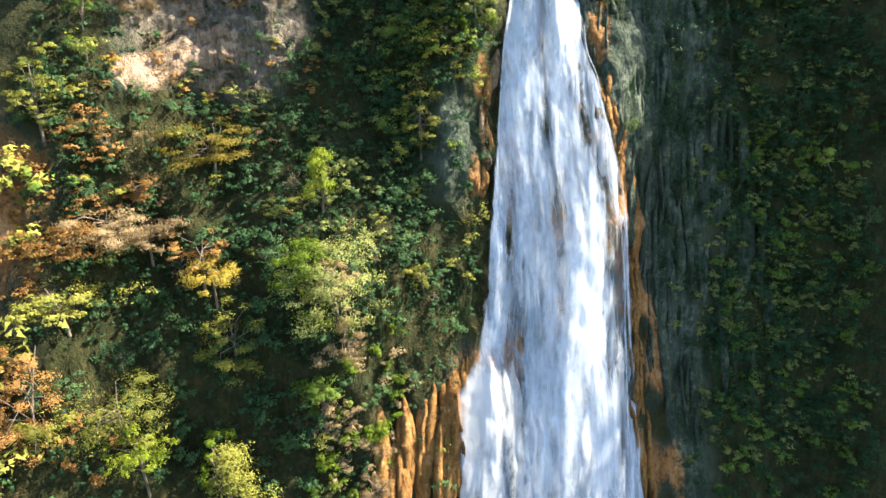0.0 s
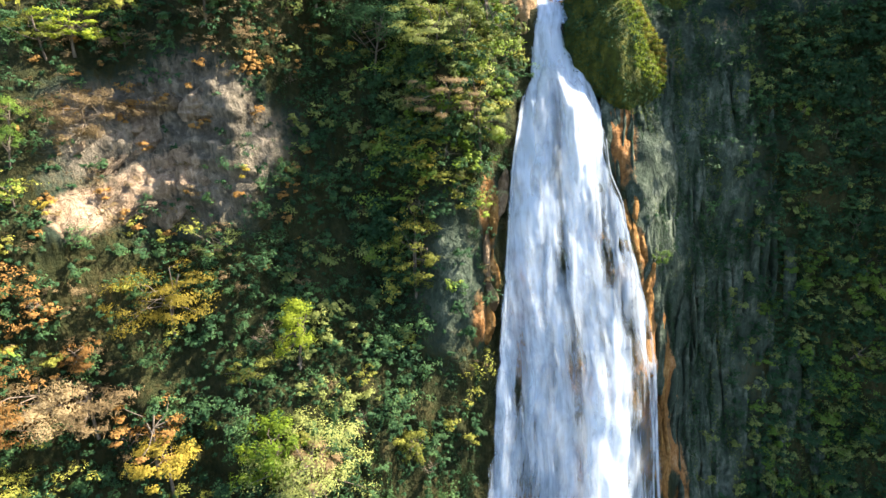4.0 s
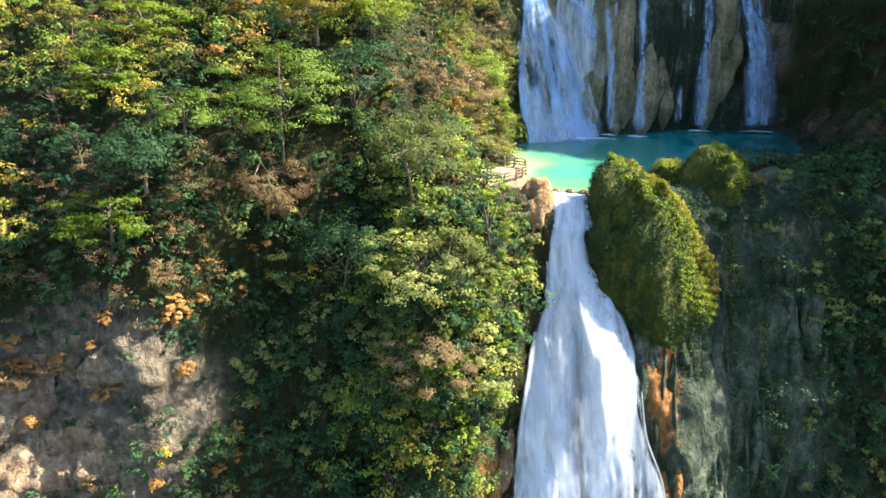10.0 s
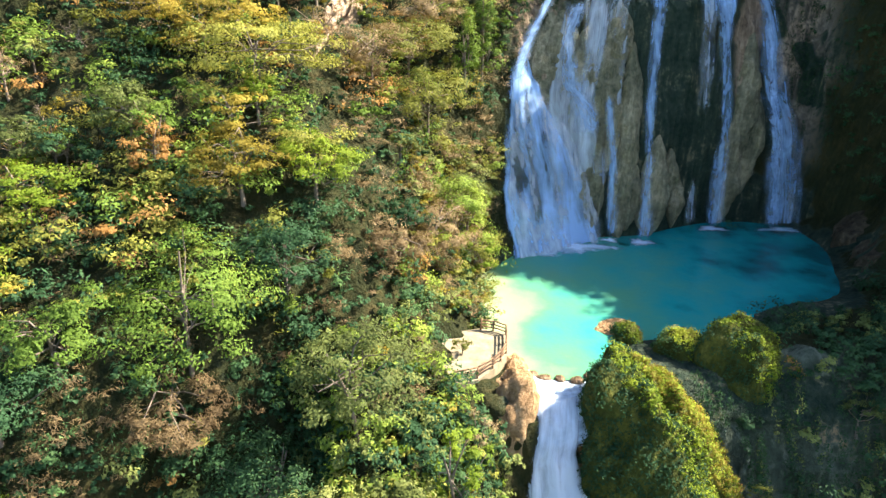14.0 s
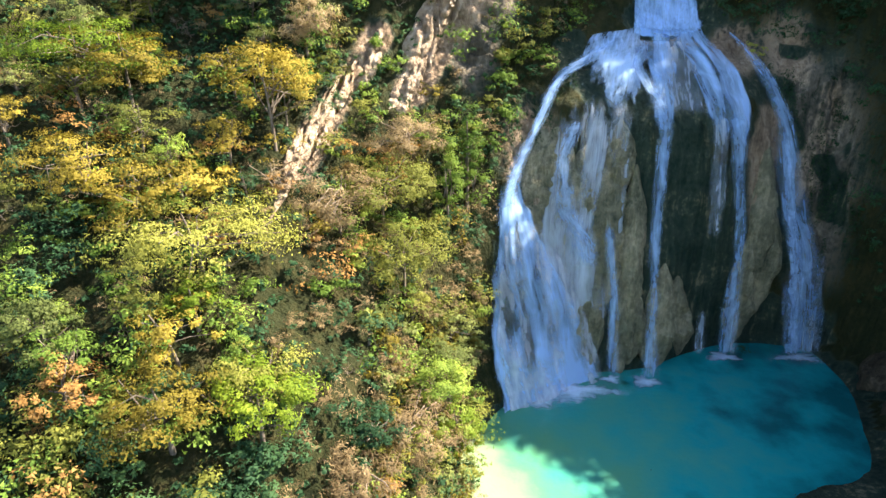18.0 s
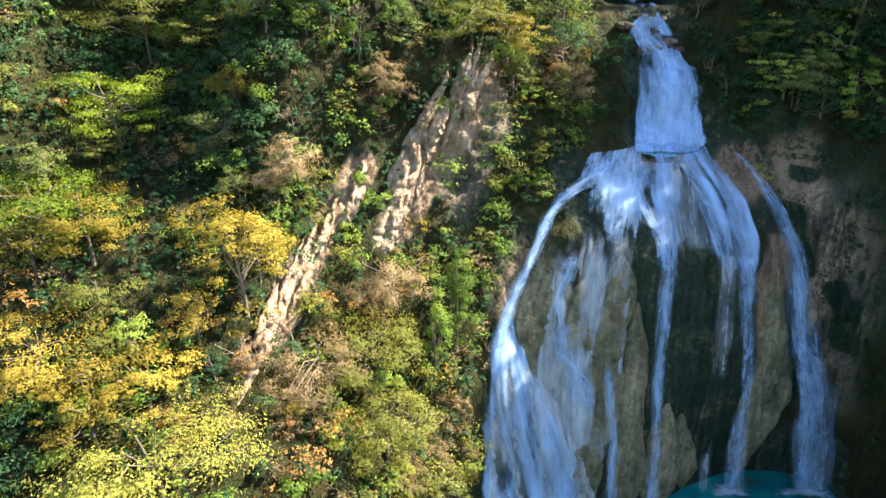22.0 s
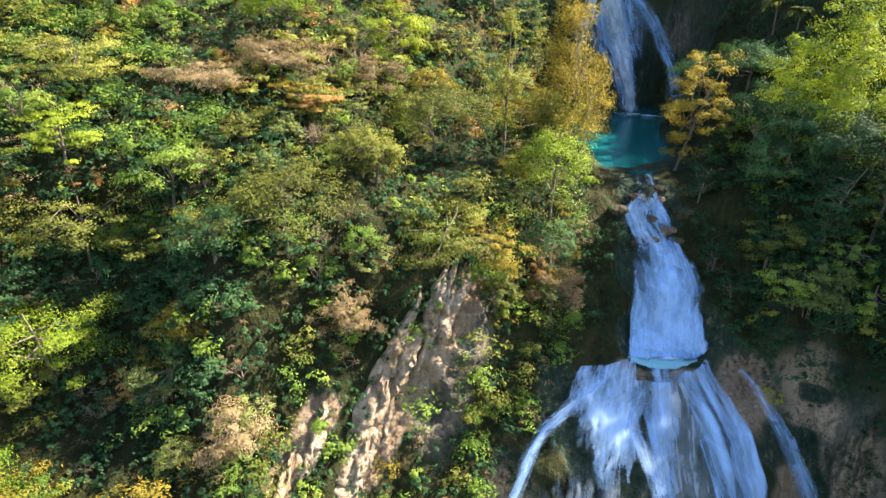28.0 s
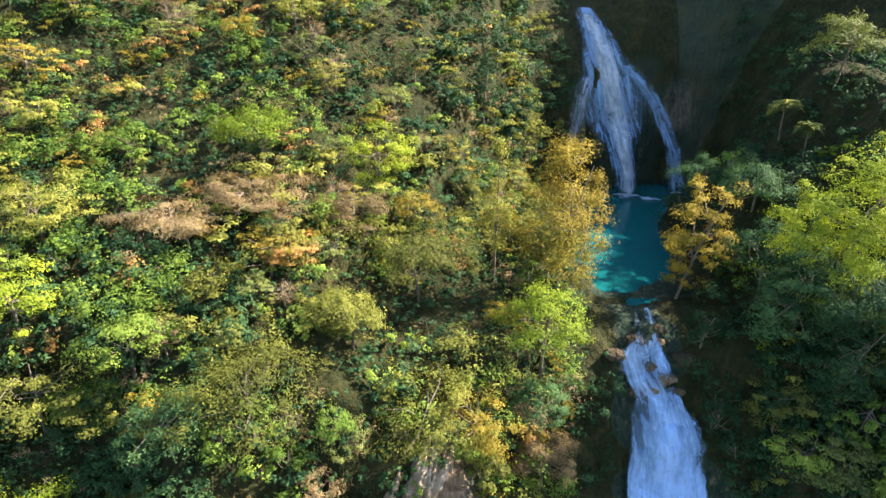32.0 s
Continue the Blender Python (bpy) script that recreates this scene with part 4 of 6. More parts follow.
boulder("boulder", (22.8, 118.4, 15.5), (2.3, 2.0, 0.4), 24, "low pale sandy rock shelf around the islet", mat=BANK_TAN)
for n, (x, y, w) in enumerate([(12.6, 109.6, 0.45), (13.6, 109.1, 0.6), (15.1, 109.0, 0.4), (16.6, 108.8, 0.55), (17.7, 109.5, 0.4), (18.5, 109.9, 0.6)]):
    boulder("stone", (x, y, 15.7), (w, 0.4, 0.3), 60 + n, "small brown stone on the pool's outflow sill", mat=STONE)
boulder("boulder", (35.8, 110.8, 13.8), (2.5, 2.8, 3.4), 29, "orange-brown half-overgrown boulder beside the pool", mat=STONE, cover=320, leaf="rust")
for n, (x, y, z, w, d, h) in enumerate([(34.6, 172.0, 67.9, 1.5, 0.9, 0.5), (36.6, 172.7, 68.7, 1.2, 0.9, 0.55), (33.0, 174.0, 69.8, 0.8, 0.8, 0.5), (36.2, 176.0, 71.2, 0.9, 0.8, 0.6)]):
    boulder("stone", (x, y, z), (w, d, h), 70 + n, "wet brown rock breaking the cascade", mat=STONE)
boulder("boulder", (10.6, 106.8, 12.4), (2.5, 3.4, 5.0), 31, "bare orange-tan rock under the viewing platform", mat=BANK_TAN)
boulder("boulder", (11.0, 110.6, 14.2), (1.3, 2.6, 2.2), 37, "small tan rock at the pool's outflow", mat=BANK_TAN)


# ---- plants ----
def trunk_of(r, height, spread, limbs, thick, clumps):
    bend = r.normal(size=2) * 0.12 * height
    h = np.linspace(0, 1, 7)
    stem = np.stack([bend[0] * h**2, bend[1] * h**2, height * (h * 1.0 - 0.12 * (1 - h))], -1)
    pieces = [tube(stem, thick * (1 - 0.8 * h) + 0.02, 6)]
    for c in clumps[:limbs]:
        f = r.uniform(0.35, 0.8)
        a = np.array([bend[0] * f**2, bend[1] * f**2, height * f])
        m = (a + c) / 2 + r.normal(size=3) * 0.12 * spread
        pieces.append(tube([a, m, c], [thick * 0.45, thick * 0.28, 0.03], 4))
    return joined(pieces)


def make_tree(kind, seed, height, spread, leaf, style="round", per=70, clumps=30, size=0.23, thick=0.15):
    """A tapered trunk with limbs and a crown of leaf clumps with gaps: round and lumpy, spread in flat tiers, or tall and feathery."""
    r = np.random.default_rng(seed)
    root = thing(kind, (0, 0, 0), "", "tree")
    way = r.normal(size=(clumps, 3))
    way /= np.linalg.norm(way, axis=1)[:, None]
    f = r.uniform(0.3, 1.0, clumps) ** 0.6
    if style == "tiers":
        centre = np.stack([way[:, 0] * f * spread * 1.15, way[:, 1] * f * spread * 1.15, height * r.uniform(0.42, 1.0, clumps) - 0.14 * height * f], -1)
        radii, flat = spread * r.uniform(0.16, 0.4, clumps), 0.3
    elif style == "tall":
        h = r.uniform(0.25, 1.0, clumps)
        wide = spread * np.clip(1.25 - h, 0.15, 0.9) * (0.75 + 0.5 * np.sin(h * 19 + seed) ** 2)
        centre = np.stack([way[:, 0] * f * wide, way[:, 1] * f * wide, height * h], -1)
        radii, flat = spread * r.uniform(0.2, 0.36, clumps), 0.85
    elif style == "full":
        f = f * (1 + 0.45 * rough(way, 0.7, 2, seed))
        centre = way * f[:, None] * [spread, spread, height * 0.5]
        centre[:, 2] += height * 0.5
        radii, flat = spread * r.uniform(0.13, 0.32, clumps), 0.6
    else:
        way[:, 2] = np.abs(way[:, 2]) * 1.35 - 0.48
        f = f * (1 + 0.55 * rough(way, 0.7, 2, seed))
        centre = way * f[:, None] * [spread, spread, height * 0.42]
        centre[:, 2] += height * 0.66
        radii, flat = spread * r.uniform(0.14, 0.36, clumps), 0.62
    part("trunk", mesh_of("trunk", *trunk_of(r, height * 0.85, spread, 22 if leaf == "dry" else 12, thick, centre), TWIG if leaf == "dry" else BARK, True), root)
    part("crown", mesh_of("crown", *leaf_cloud(centre, radii, per, size, seed, flat, 0.25 if style == "tall" else 0.0, [0, 0, height * 0.5], 0.3 if leaf == "dry" else 1.0), LEAF[leaf]), root)
    return root


def make_bare(seed, height, spread):
    """A leafless shrub: forked twigs."""
    r = np.random.default_rng(seed)
    pieces = []
    def fork(a, way, length, thick, depth):
        mid = a + way * length * 0.5 + r.normal(size=3) * 0.07 * length
        end = a + way * length
        pieces.append(tube([a, mid, end], [thick, thick * 0.8, thick * 0.55], 3))
        if depth:
            for _ in range(3 if depth > 1 else 4):
                w = way + r.normal(size=3) * [0.55, 0.55, 0.35] * spread / height * 1.4
                fork(end if r.random() < 0.6 else mid, w / np.linalg.norm(w), length * r.uniform(0.55, 0.8), thick * 0.55, depth - 1)
    for _ in range(3):
        w = np.array([r.normal() * 0.5, r.normal() * 0.5, 1])
        fork(np.zeros(3), w / np.linalg.norm(w), height * 0.42, 0.07, 3)
    root = thing("bare_shrub", (0, 0, 0), "", "shrub")
    part("branchwork", mesh_of("branchwork", *joined(pieces), TWIG, True), root)
    return root


def spots(count, xr, sr, seed, keep):
    """Random places on the slope, evenly over its area, where keep() allows."""
    r = np.random.default_rng(seed)
    x, s = r.uniform(*xr, count * 14), r.uniform(*sr, count * 14)
    p = land(x, s)
    e = 0.02
    a = np.linalg.norm(land(x, s + e) - p, axis=1) / e
    good = (r.random(len(x)) < np.clip(a / np.percentile(a, 90), 0, 1)) & (r.random(len(x)) < keep(p, x, s))
    n = np.cross(land(x + e, s) - p, land(x, s + e) - p)
    n /= np.linalg.norm(n, axis=1)[:, None] + 1e-9
    n *= np.where(n[:, 2:3] < 0, -1, 1)
    return p[good][:count], n[good][:count], x[good][:count], s[good][:count]


def dry_land(p, x, s):
    """How likely plants are to grow: not in the water, seldom on bare rock."""
    z, y = p[:, 2] - EYE, p[:, 1]
    warm, pale, tufa, soil, tan = regions(p)
    left, right = main_edges(z)
    k = np.clip(soil * 1.3, 0.09, 1)
    k = np.where((z < 17) & (y < 112) & (x > left - 1.5) & (x < right + 2.5), 0, k)
    k = np.where((y > 107) & (y < 150) & (z < 16.2) & (x > 9), 0, k)
    k = np.where((y > 128) & (y < 172) & (z > 14) & (z < 58) & (np.abs(x - 35) < np.interp(z, [16, 40, 52, 58], [26, 23, 16.5, 8.5])), 0, k)
    k = np.where((z >= 56) & (z < 74) & (np.abs(x - 35) < np.where(z < 60, 6.0, 4.6)) & (y < 184), 0, k)
    k = np.where((y > 176) & (z < 74.5) & (x > 27), 0, k)
    k = np.where((y > 225) & (x > 34) & (x < 63), 0.0, k)
    k = np.where((x > 3) & (x < 11) & (y > 105.5) & (y < 116) & (z < 19), 0.0, k)
    return k


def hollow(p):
    """The sunless hollows of the slope; dark-leaved plants there put shade into the colour."""
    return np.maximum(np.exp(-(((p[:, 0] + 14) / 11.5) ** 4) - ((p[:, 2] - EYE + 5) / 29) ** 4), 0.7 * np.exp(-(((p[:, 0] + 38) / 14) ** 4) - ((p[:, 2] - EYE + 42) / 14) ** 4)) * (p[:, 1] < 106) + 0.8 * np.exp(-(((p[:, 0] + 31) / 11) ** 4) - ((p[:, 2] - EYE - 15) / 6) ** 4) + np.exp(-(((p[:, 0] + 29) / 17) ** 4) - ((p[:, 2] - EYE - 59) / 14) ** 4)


def left_side(p, x, s):
    return dry_land(p, x, s) * (x < 26)


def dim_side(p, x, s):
    """Where dark-leaved plants deepen the shade: not on the sunlit foot beside the travertine."""
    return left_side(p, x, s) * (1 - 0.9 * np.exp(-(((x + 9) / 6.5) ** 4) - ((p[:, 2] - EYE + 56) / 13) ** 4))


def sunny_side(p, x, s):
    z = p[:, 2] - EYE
    # gloom thins the bright plants where the lower slope should look shaded
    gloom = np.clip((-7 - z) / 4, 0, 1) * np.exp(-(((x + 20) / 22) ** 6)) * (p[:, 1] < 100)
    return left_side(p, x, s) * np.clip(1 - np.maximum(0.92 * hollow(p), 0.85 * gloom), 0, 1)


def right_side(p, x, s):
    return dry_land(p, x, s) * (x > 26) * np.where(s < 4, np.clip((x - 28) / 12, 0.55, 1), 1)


def thicket(name, count, xr, sr, seed, leaf, keep, low=1.1, high=2.7, per=25, size=0.33, label="", clumps=6, patchy=True):
    """Bushes by the hundred: each a heap of leaf clumps that leans out from the slope."""
    drift = {"deep": 1, "fresh": 2, "olive": 3, "gold": 4, "rust": 5, "pale": 6, "dry": 7, "lime": 8}[leaf]
    p, n, *_ = spots(count, xr, sr, seed, lambda q, x, s: keep(q, x, s) * (np.clip(0.42 + 2.4 * rough(q, 12.0, 2, 60 + drift), 0.06, 1) if patchy else 1))
    r = np.random.default_rng(seed + 1)
    radius = r.uniform(low, high, len(p))
    hub = p + n * radius[:, None] * 0.3 + [0, 0, 0.2]
    way = r.normal(size=(len(p), clumps, 3)) + 0.9 * n[:, None] + [0, 0, 0.6]
    way /= np.linalg.norm(way, axis=2)[..., None]
    centre = hub[:, None] + way * (radius[:, None] * r.uniform(0.35, 1.15, (len(p), clumps)))[..., None] * [1.1, 1.1, 0.8]
    size_of = radius[:, None] * r.uniform(0.26, 0.52, (len(p), clumps))
    v, f = leaf_cloud(centre.reshape(-1, 3), size_of.ravel(), per, size, seed, 0.42 if leaf in ("olive", "gold", "rust", "dry") else 0.62, 0.0, np.repeat(hub, clumps, 0), 0.4 if leaf == "dry" else 1.0)
    return tagged(new(name, mesh_of(name, v, f, LEAF[leaf])), label, "bushes", kind="stuff")


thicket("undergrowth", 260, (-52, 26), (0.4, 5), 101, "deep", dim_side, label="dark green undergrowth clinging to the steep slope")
thicket("undergrowth", 110, (-52, 26), (0.4, 5), 102, "olive", sunny_side, label="olive scrub on the cliff side")
thicket("undergrowth", 95, (-60, -42), (0.2, 2.0), 103, "rust", left_side, label="rust-coloured dry scrub on the lower slope")
thicket("undergrowth", 18, (-52, 10), (0.4, 5), 111, "gold", sunny_side, label="yellowing scrub on the cliff side")
thicket("undergrowth", 70, (-54, 10), (0.4, 5), 125, "dry", sunny_side, label="leafless brown scrub on the cliff side")
thicket("undergrowth", 150, (-50, 26), (4.5, 12), 126, "dry", left_side, label="leafless brown scrub on the sunlit slope")
thicket("undergrowth", 40, (44, 62), (9.2, 10.4), 152, "lime", lambda p, x, s: 1.0 * (x > 46), 0.9, 2.0, label="bright green bushes on the shaded bank", patchy=False)
thicket("undergrowth", 70, (-44, -18), (2.8, 4.2), 131, "dry", left_side, 0.8, 2.0, label="leafless brown scrub above the bare rock", patchy=False)
thicket("undergrowth", 110, (42, 67), (0.3, 1.8), 159, "fresh", right_side, 0.8, 1.9, label="blue-green bushes low on the shaded wall", clumps=8, patchy=False)
thicket("undergrowth", 300, (34, 66), (0.4, 4.4), 127, "pale", right_side, 0.7, 1.7, label="pale green shrubs on the shaded wall", patchy=False)
thicket("undergrowth", 200, (-50, 26), (4.5, 11.6), 104, "olive", sunny_side, 1.3, 3.4, clumps=10, label="olive and dry scrub on the sunlit slope")
thicket("undergrowth", 210, (-50, 26), (4.5, 11.6), 105, "fresh", sunny_side, 1.3, 3.4, clumps=10, label="fresh green scrub on the sunlit slope")
thicket("undergrowth", 40, (-50, 26), (4.5, 11.6), 106, "gold", sunny_side, 1.3, 3.4, clumps=10, label="yellowing scrub on the sunlit slope")
thicket("undergrowth", 26, (-50, 26), (4.5, 11.6), 107, "rust", sunny_side, 1.3, 3.4, clumps=10, label="rusty dry scrub on the sunlit slope")
thicket("undergrowth", 210, (-50, 26), (4.5, 11.6), 112, "deep", left_side, label="dark green thicket on the sunlit slope")
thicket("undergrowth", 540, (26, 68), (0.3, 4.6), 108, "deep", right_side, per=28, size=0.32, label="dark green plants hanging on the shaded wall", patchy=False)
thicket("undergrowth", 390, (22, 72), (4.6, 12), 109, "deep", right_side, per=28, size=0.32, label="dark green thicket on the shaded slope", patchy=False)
thicket("undergrowth", 420, (-70, 110), (11.4, 12.6), 110, "deep", dry_land, 2.0, 4.2, 26, 0.7, label="dense far woodland on the ridge", patchy=False)
thicket("undergrowth", 70, (-48, 30), (10.6, 12.3), 115, "olive", left_side, 1.6, 3.4, 34, 0.42, label="olive trees and scrub below the ridge")
thicket("undergrowth", 20, (-48, 30), (10.6, 12.3), 116, "gold", left_side, 1.6, 3.4, 34, 0.42, label="yellowing trees and scrub below the ridge")
thicket("undergrowth", 60, (-48, 30), (10.6, 12.3), 117, "fresh", left_side, 1.6, 3.2, 34, 0.42, label="green trees and scrub below the ridge")
thicket("undergrowth", 24, (-48, 30), (10.6, 12.3), 118, "rust", left_side, 1.4, 2.8, 34, 0.42, label="rusty trees and scrub below the ridge")
thicket("undergrowth", 110, (27, 64), (3.6, 4.5), 119, "deep", lambda p, x, s: 1.0 * (p[:, 2] - EYE > 15.9) * (p[:, 1] < 113) * (x > 39.5), 0.8, 1.9, label="dark bushes along the crest beside the pool", patchy=False)
thicket("undergrowth", 14, (-5, 9), (2.2, 4.3), 135, "gold", left_side, 0.7, 1.8, label="sunlit yellow grasses on the bank below the lookout", patchy=False)
thicket("undergrowth", 60, (-9, 8.5), (1.6, 4.4), 153, "fresh", left_side, 1.1, 2.3, label="leafy green bushes bulging beside the tall fall", clumps=9, patchy=False)
thicket("undergrowth", 90, (-10, 7.5), (1.4, 4.3), 160, "deep", left_side, 1.2, 2.4, label="dark leafy bushes bulging beside the tall fall", clumps=9, patchy=False)
thicket("undergrowth", 90, (-8, 10), (4.5, 6.2), 154, "dry", left_side, 0.9, 2.0, label="straw-coloured dry grasses on the bank above the pool", clumps=8, patchy=False)
thicket("undergrowth", 60, (-5, 9), (2.2, 4.3), 136, "lime", left_side, 0.7, 1.8, label="sunlit green bushes on the bank below the lookout", patchy=False)
thicket("undergrowth", 50, (-16, -4), (0.4, 0.85), 156, "dry", left_side, 0.7, 1.7, label="straw-coloured dry brush on the sunlit cliff foot", clumps=8, patchy=False)
thicket("undergrowth", 40, (-18, -5), (0.4, 0.95), 157, "lime", left_side, 0.8, 1.8, label="sunlit green bushes on the cliff foot", clumps=8, patchy=False)
thicket("undergrowth", 70, (-21, -4), (1.1, 3.4), 158, "pale", left_side, 0.9, 2.0, label="grey-green shrubs in the recess beside the fall", clumps=8, patchy=False)
thicket("undergrowth", 40, (0, 12), (4.4, 5.7), 137, "gold", left_side, 0.7, 1.9, label="sunlit yellow grasses on the pool's bank", patchy=False)
thicket("undergrowth", 50, (0, 12), (4.4, 5.7), 138, "pale", left_side, 0.7, 1.9, label="pale green bushes on the pool's bank", patchy=False)
thicket("undergrowth", 110, (-6, 10), (2.4, 4.2), 120, "pale", left_side, 0.9, 2.0, label="pale green bushes below the lookout")
thicket("undergrowth", 110, (2, 32), (10.9, 12.4), 121, "olive", dry_land, 1.4, 3.0, 34, 0.42, label="olive scrub beside the uppermost waterfall", patchy=False)
thicket("undergrowth", 110, (6, 36), (10.9, 12.4), 122, "deep", dry_land, 1.4, 3.0, 34, 0.42, label="dark scrub beside the uppermost waterfall", patchy=False)
thicket("undergrowth", 240, (-50, 26), (4.5, 12.2), 123, "fresh", sunny_side, 0.9, 2.0, 30, 0.3, "low green scrub between the trees of the sunlit slope", 6, False)
thicket("undergrowth", 300, (-50, -8), (7.2, 10.6), 128, "deep", left_side, 1.0, 2.4, label="scrub in the upper hollow, dark leaved for its shade", patchy=False)
thicket("undergrowth", 110, (34, 64), (1.9, 3.7), 139, "deep", right_side, 0.8, 1.8, label="dark plants on the upper shaded wall", patchy=False)
thicket("undergrowth", 130, (43, 60), (7.6, 9.9), 132, "deep", lambda p, x, s: 1.0 * (x > 45) * (lump(p, 51, 160, 56, 5, 7, 7) < 0.45), 0.9, 2.2, label="dark bushes on the bank beside the cascade", patchy=False)
thicket("undergrowth", 26, (44, 60), (7.6, 9.9), 133, "olive", lambda p, x, s: 1.0 * (x > 45) * (lump(p, 51, 160, 56, 5, 7, 7) < 0.45), 0.8, 1.6, label="olive bushes on the bank beside the cascade", patchy=False)
thicket("undergrowth", 24, (-40, 12), (4.2, 7.5), 134, "rust", left_side, 1.2, 2.6, label="orange dry bushes on the sunlit shoulder", clumps=10)
thicket("woodland", 300, (-150, -50), (0.6, 12.4), 140, "olive", lambda p, x, s: 1.0 * (x < -50), 2.2, 4.6, 16, 0.9, "olive woodland on the slope beyond", 7, False)
thicket("woodland", 200, (-150, -50), (0.6, 12.4), 141, "fresh", lambda p, x, s: 1.0 * (x < -50), 2.2, 4.6, 16, 0.9, "green woodland on the slope beyond", 7, False)
thicket("woodland", 340, (70, 150), (0.6, 12.4), 142, "deep", lambda p, x, s: 1.0 * (x > 70), 1.6, 3.0, 16, 0.9, "dark woodland on the shaded slope beyond", 7, False)
thicket("undergrowth", 45, (-48, -16), (1.6, 3.1), 129, "rust", lambda p, x, s: 1.0 * (x < -14), 0.5, 1.4, label="orange dry tufts on the bare rock", patchy=False)
thicket("undergrowth", 40, (-48, -16), (1.6, 3.1), 130, "dry", lambda p, x, s: 1.0 * (x < -14), 0.7, 1.6, label="leafless scrub on the bare rock", patchy=False)
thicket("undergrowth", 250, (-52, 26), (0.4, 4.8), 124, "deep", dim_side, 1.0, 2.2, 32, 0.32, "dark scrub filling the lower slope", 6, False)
# shade in the gaps between crowns is put into these deep leaves
thicket("ground_cover", 3000, (-52, 30), (0.4, 12.25), 113, "deep", left_side, 0.5, 1.1, 13, 0.4, "low herbs and seedlings, dark for the shade between crowns", 2, patchy=False)
thicket("ground_cover", 3000, (-52, 26), (0.4, 11.6), 150, "deep", lambda p, x, s: left_side(p, x, s) * np.clip(0.35 + hollow(p), 0, 1), 0.6, 1.3, 11, 0.42, "low herbs darkening the shaded hollows", 2, patchy=False)
thicket("ground_cover", 2400, (-50, 30), (6.5, 12.25), 155, "deep", left_side, 0.6, 1.2, 12, 0.38, "low herbs and saplings, dark for the upper slope's shaded gaps", 2, patchy=False)
thicket("ground_cover", 1000, (-52, 30), (3.6, 12.25), 151, "dry", left_side, 0.6, 1.3, 11, 0.4, "dry brown herbs and twigs on the slope", 2, patchy=False)
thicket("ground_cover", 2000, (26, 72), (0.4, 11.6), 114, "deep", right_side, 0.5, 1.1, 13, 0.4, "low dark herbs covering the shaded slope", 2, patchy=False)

LABELS = {
    "deep": "dark green broadleaf tree rooted in the steep slope",
    "fresh": "bright green broadleaf tree on the slope",
    "olive": "olive-green tree with a flat spreading crown",
    "gold": "yellowing tree with a loose crown on the sunlit slope",
    "rust": "dry rust-brown tree on the slope",
    "pale": "silvery green tree with fine foliage",
    "dry": "nearly leafless brown tree with twiggy crown",
}
NURSERY = {}
for kind_, specs in {
    "deep": [(6.0, 2.7, "round"), (7.5, 3.1, "round")], "fresh": [(5.5, 2.7, "round"), (7.0, 3.0, "round")], "olive": [(5.5, 3.2, "tiers"), (6.5, 3.6, "tiers"), (4.5, 2.4, "round")],
    "gold": [(5.0, 2.9, "tiers"), (6.5, 3.2, "round"), (5.5, 3.4, "tiers")], "rust": [(4.5, 2.5, "tiers"), (5.5, 2.6, "round")], "pale": [(5.0, 2.5, "round"), (6.5, 3.0, "tiers")], "dry": [(5.5, 3.0, "tiers"), (6.0, 2.8, "round")],
}.items():
    NURSERY[kind_] = [make_tree("tree", 40 + 7 * n + len(kind_), h, w, kind_, style) for n, (h, w, style) in enumerate(specs)]
BARE = [make_bare(71 + n, 2.6, 2.2) for n in range(3)]
used = set()


def plant(proto, p, scale, turn, label, group, tilt=(0, 0)):
    m = pose(*p, tilt[0], tilt[1], turn) @ Matrix.Diagonal((scale, scale, scale * 1.0, 1))
    if proto.name in used:
        ob = copy_thing(proto, m)
    else:
        used.add(proto.name)
        ob = proto
        ob.matrix_basis = m
    return tagged(ob, label, "", group)


def grove(count, xr, sr, seed, mix, keep, group, low=0.7, high=1.25):
    p, n, *_ = spots(count, xr, sr, seed, keep)
    r = np.random.default_rng(seed)
    kinds = list(mix)
    weights = np.array([mix[k] for k in kinds], float)
    for q, m in zip(p, n):
        k = kinds[r.choice(len(kinds), p=weights / weights.sum())]
        plant(NURSERY[k][r.integers(len(NURSERY[k]))], q - m * 0.3, r.uniform(low, high), r.uniform(0, 360), LABELS[k], group, (-12 * m[1] * -1, 12 * m[0]))


grove(28, (-50, 12), (0.5, 4.6), 201, {"deep": 2, "fresh": 2, "olive": 3, "rust": 1.2, "pale": 1, "dry": 3}, sunny_side, "trees on the lower slope", 0.6, 1.05)
grove(95, (-50, 26), (4.6, 11.2), 202, {"deep": 1, "fresh": 3.5, "olive": 4, "gold": 2.5, "rust": 0.3, "pale": 1.5, "dry": 2}, left_side, "trees on the sunlit slope")
grove(64, (-48, 30), (10.9, 12.2), 208, {"fresh": 1.0, "olive": 5, "gold": 3, "rust": 0.4, "pale": 3, "dry": 2}, left_side, "trees below the ridge", 0.8, 1.3)
grove(18, (40, 66), (0.5, 4.6), 204, {"deep": 5, "pale": 1}, right_side, "trees on the shaded wall", 0.6, 1.0)
grove(6, (56, 66), (4.3, 4.8), 207, {"deep": 1}, lambda p, x, s: 1.0 * (p[:, 2] - EYE > 20), "trees on the bank beside the plunge pool", 0.6, 1.0)
grove(30, (38, 54), (8.2, 11.0), 205, {"deep": 6, "fresh": 1, "pale": 0.6}, right_side, "trees on the shaded slope")
p_, n_, *_ = spots(60, (-45, 12), (1, 11), 206, left_side)
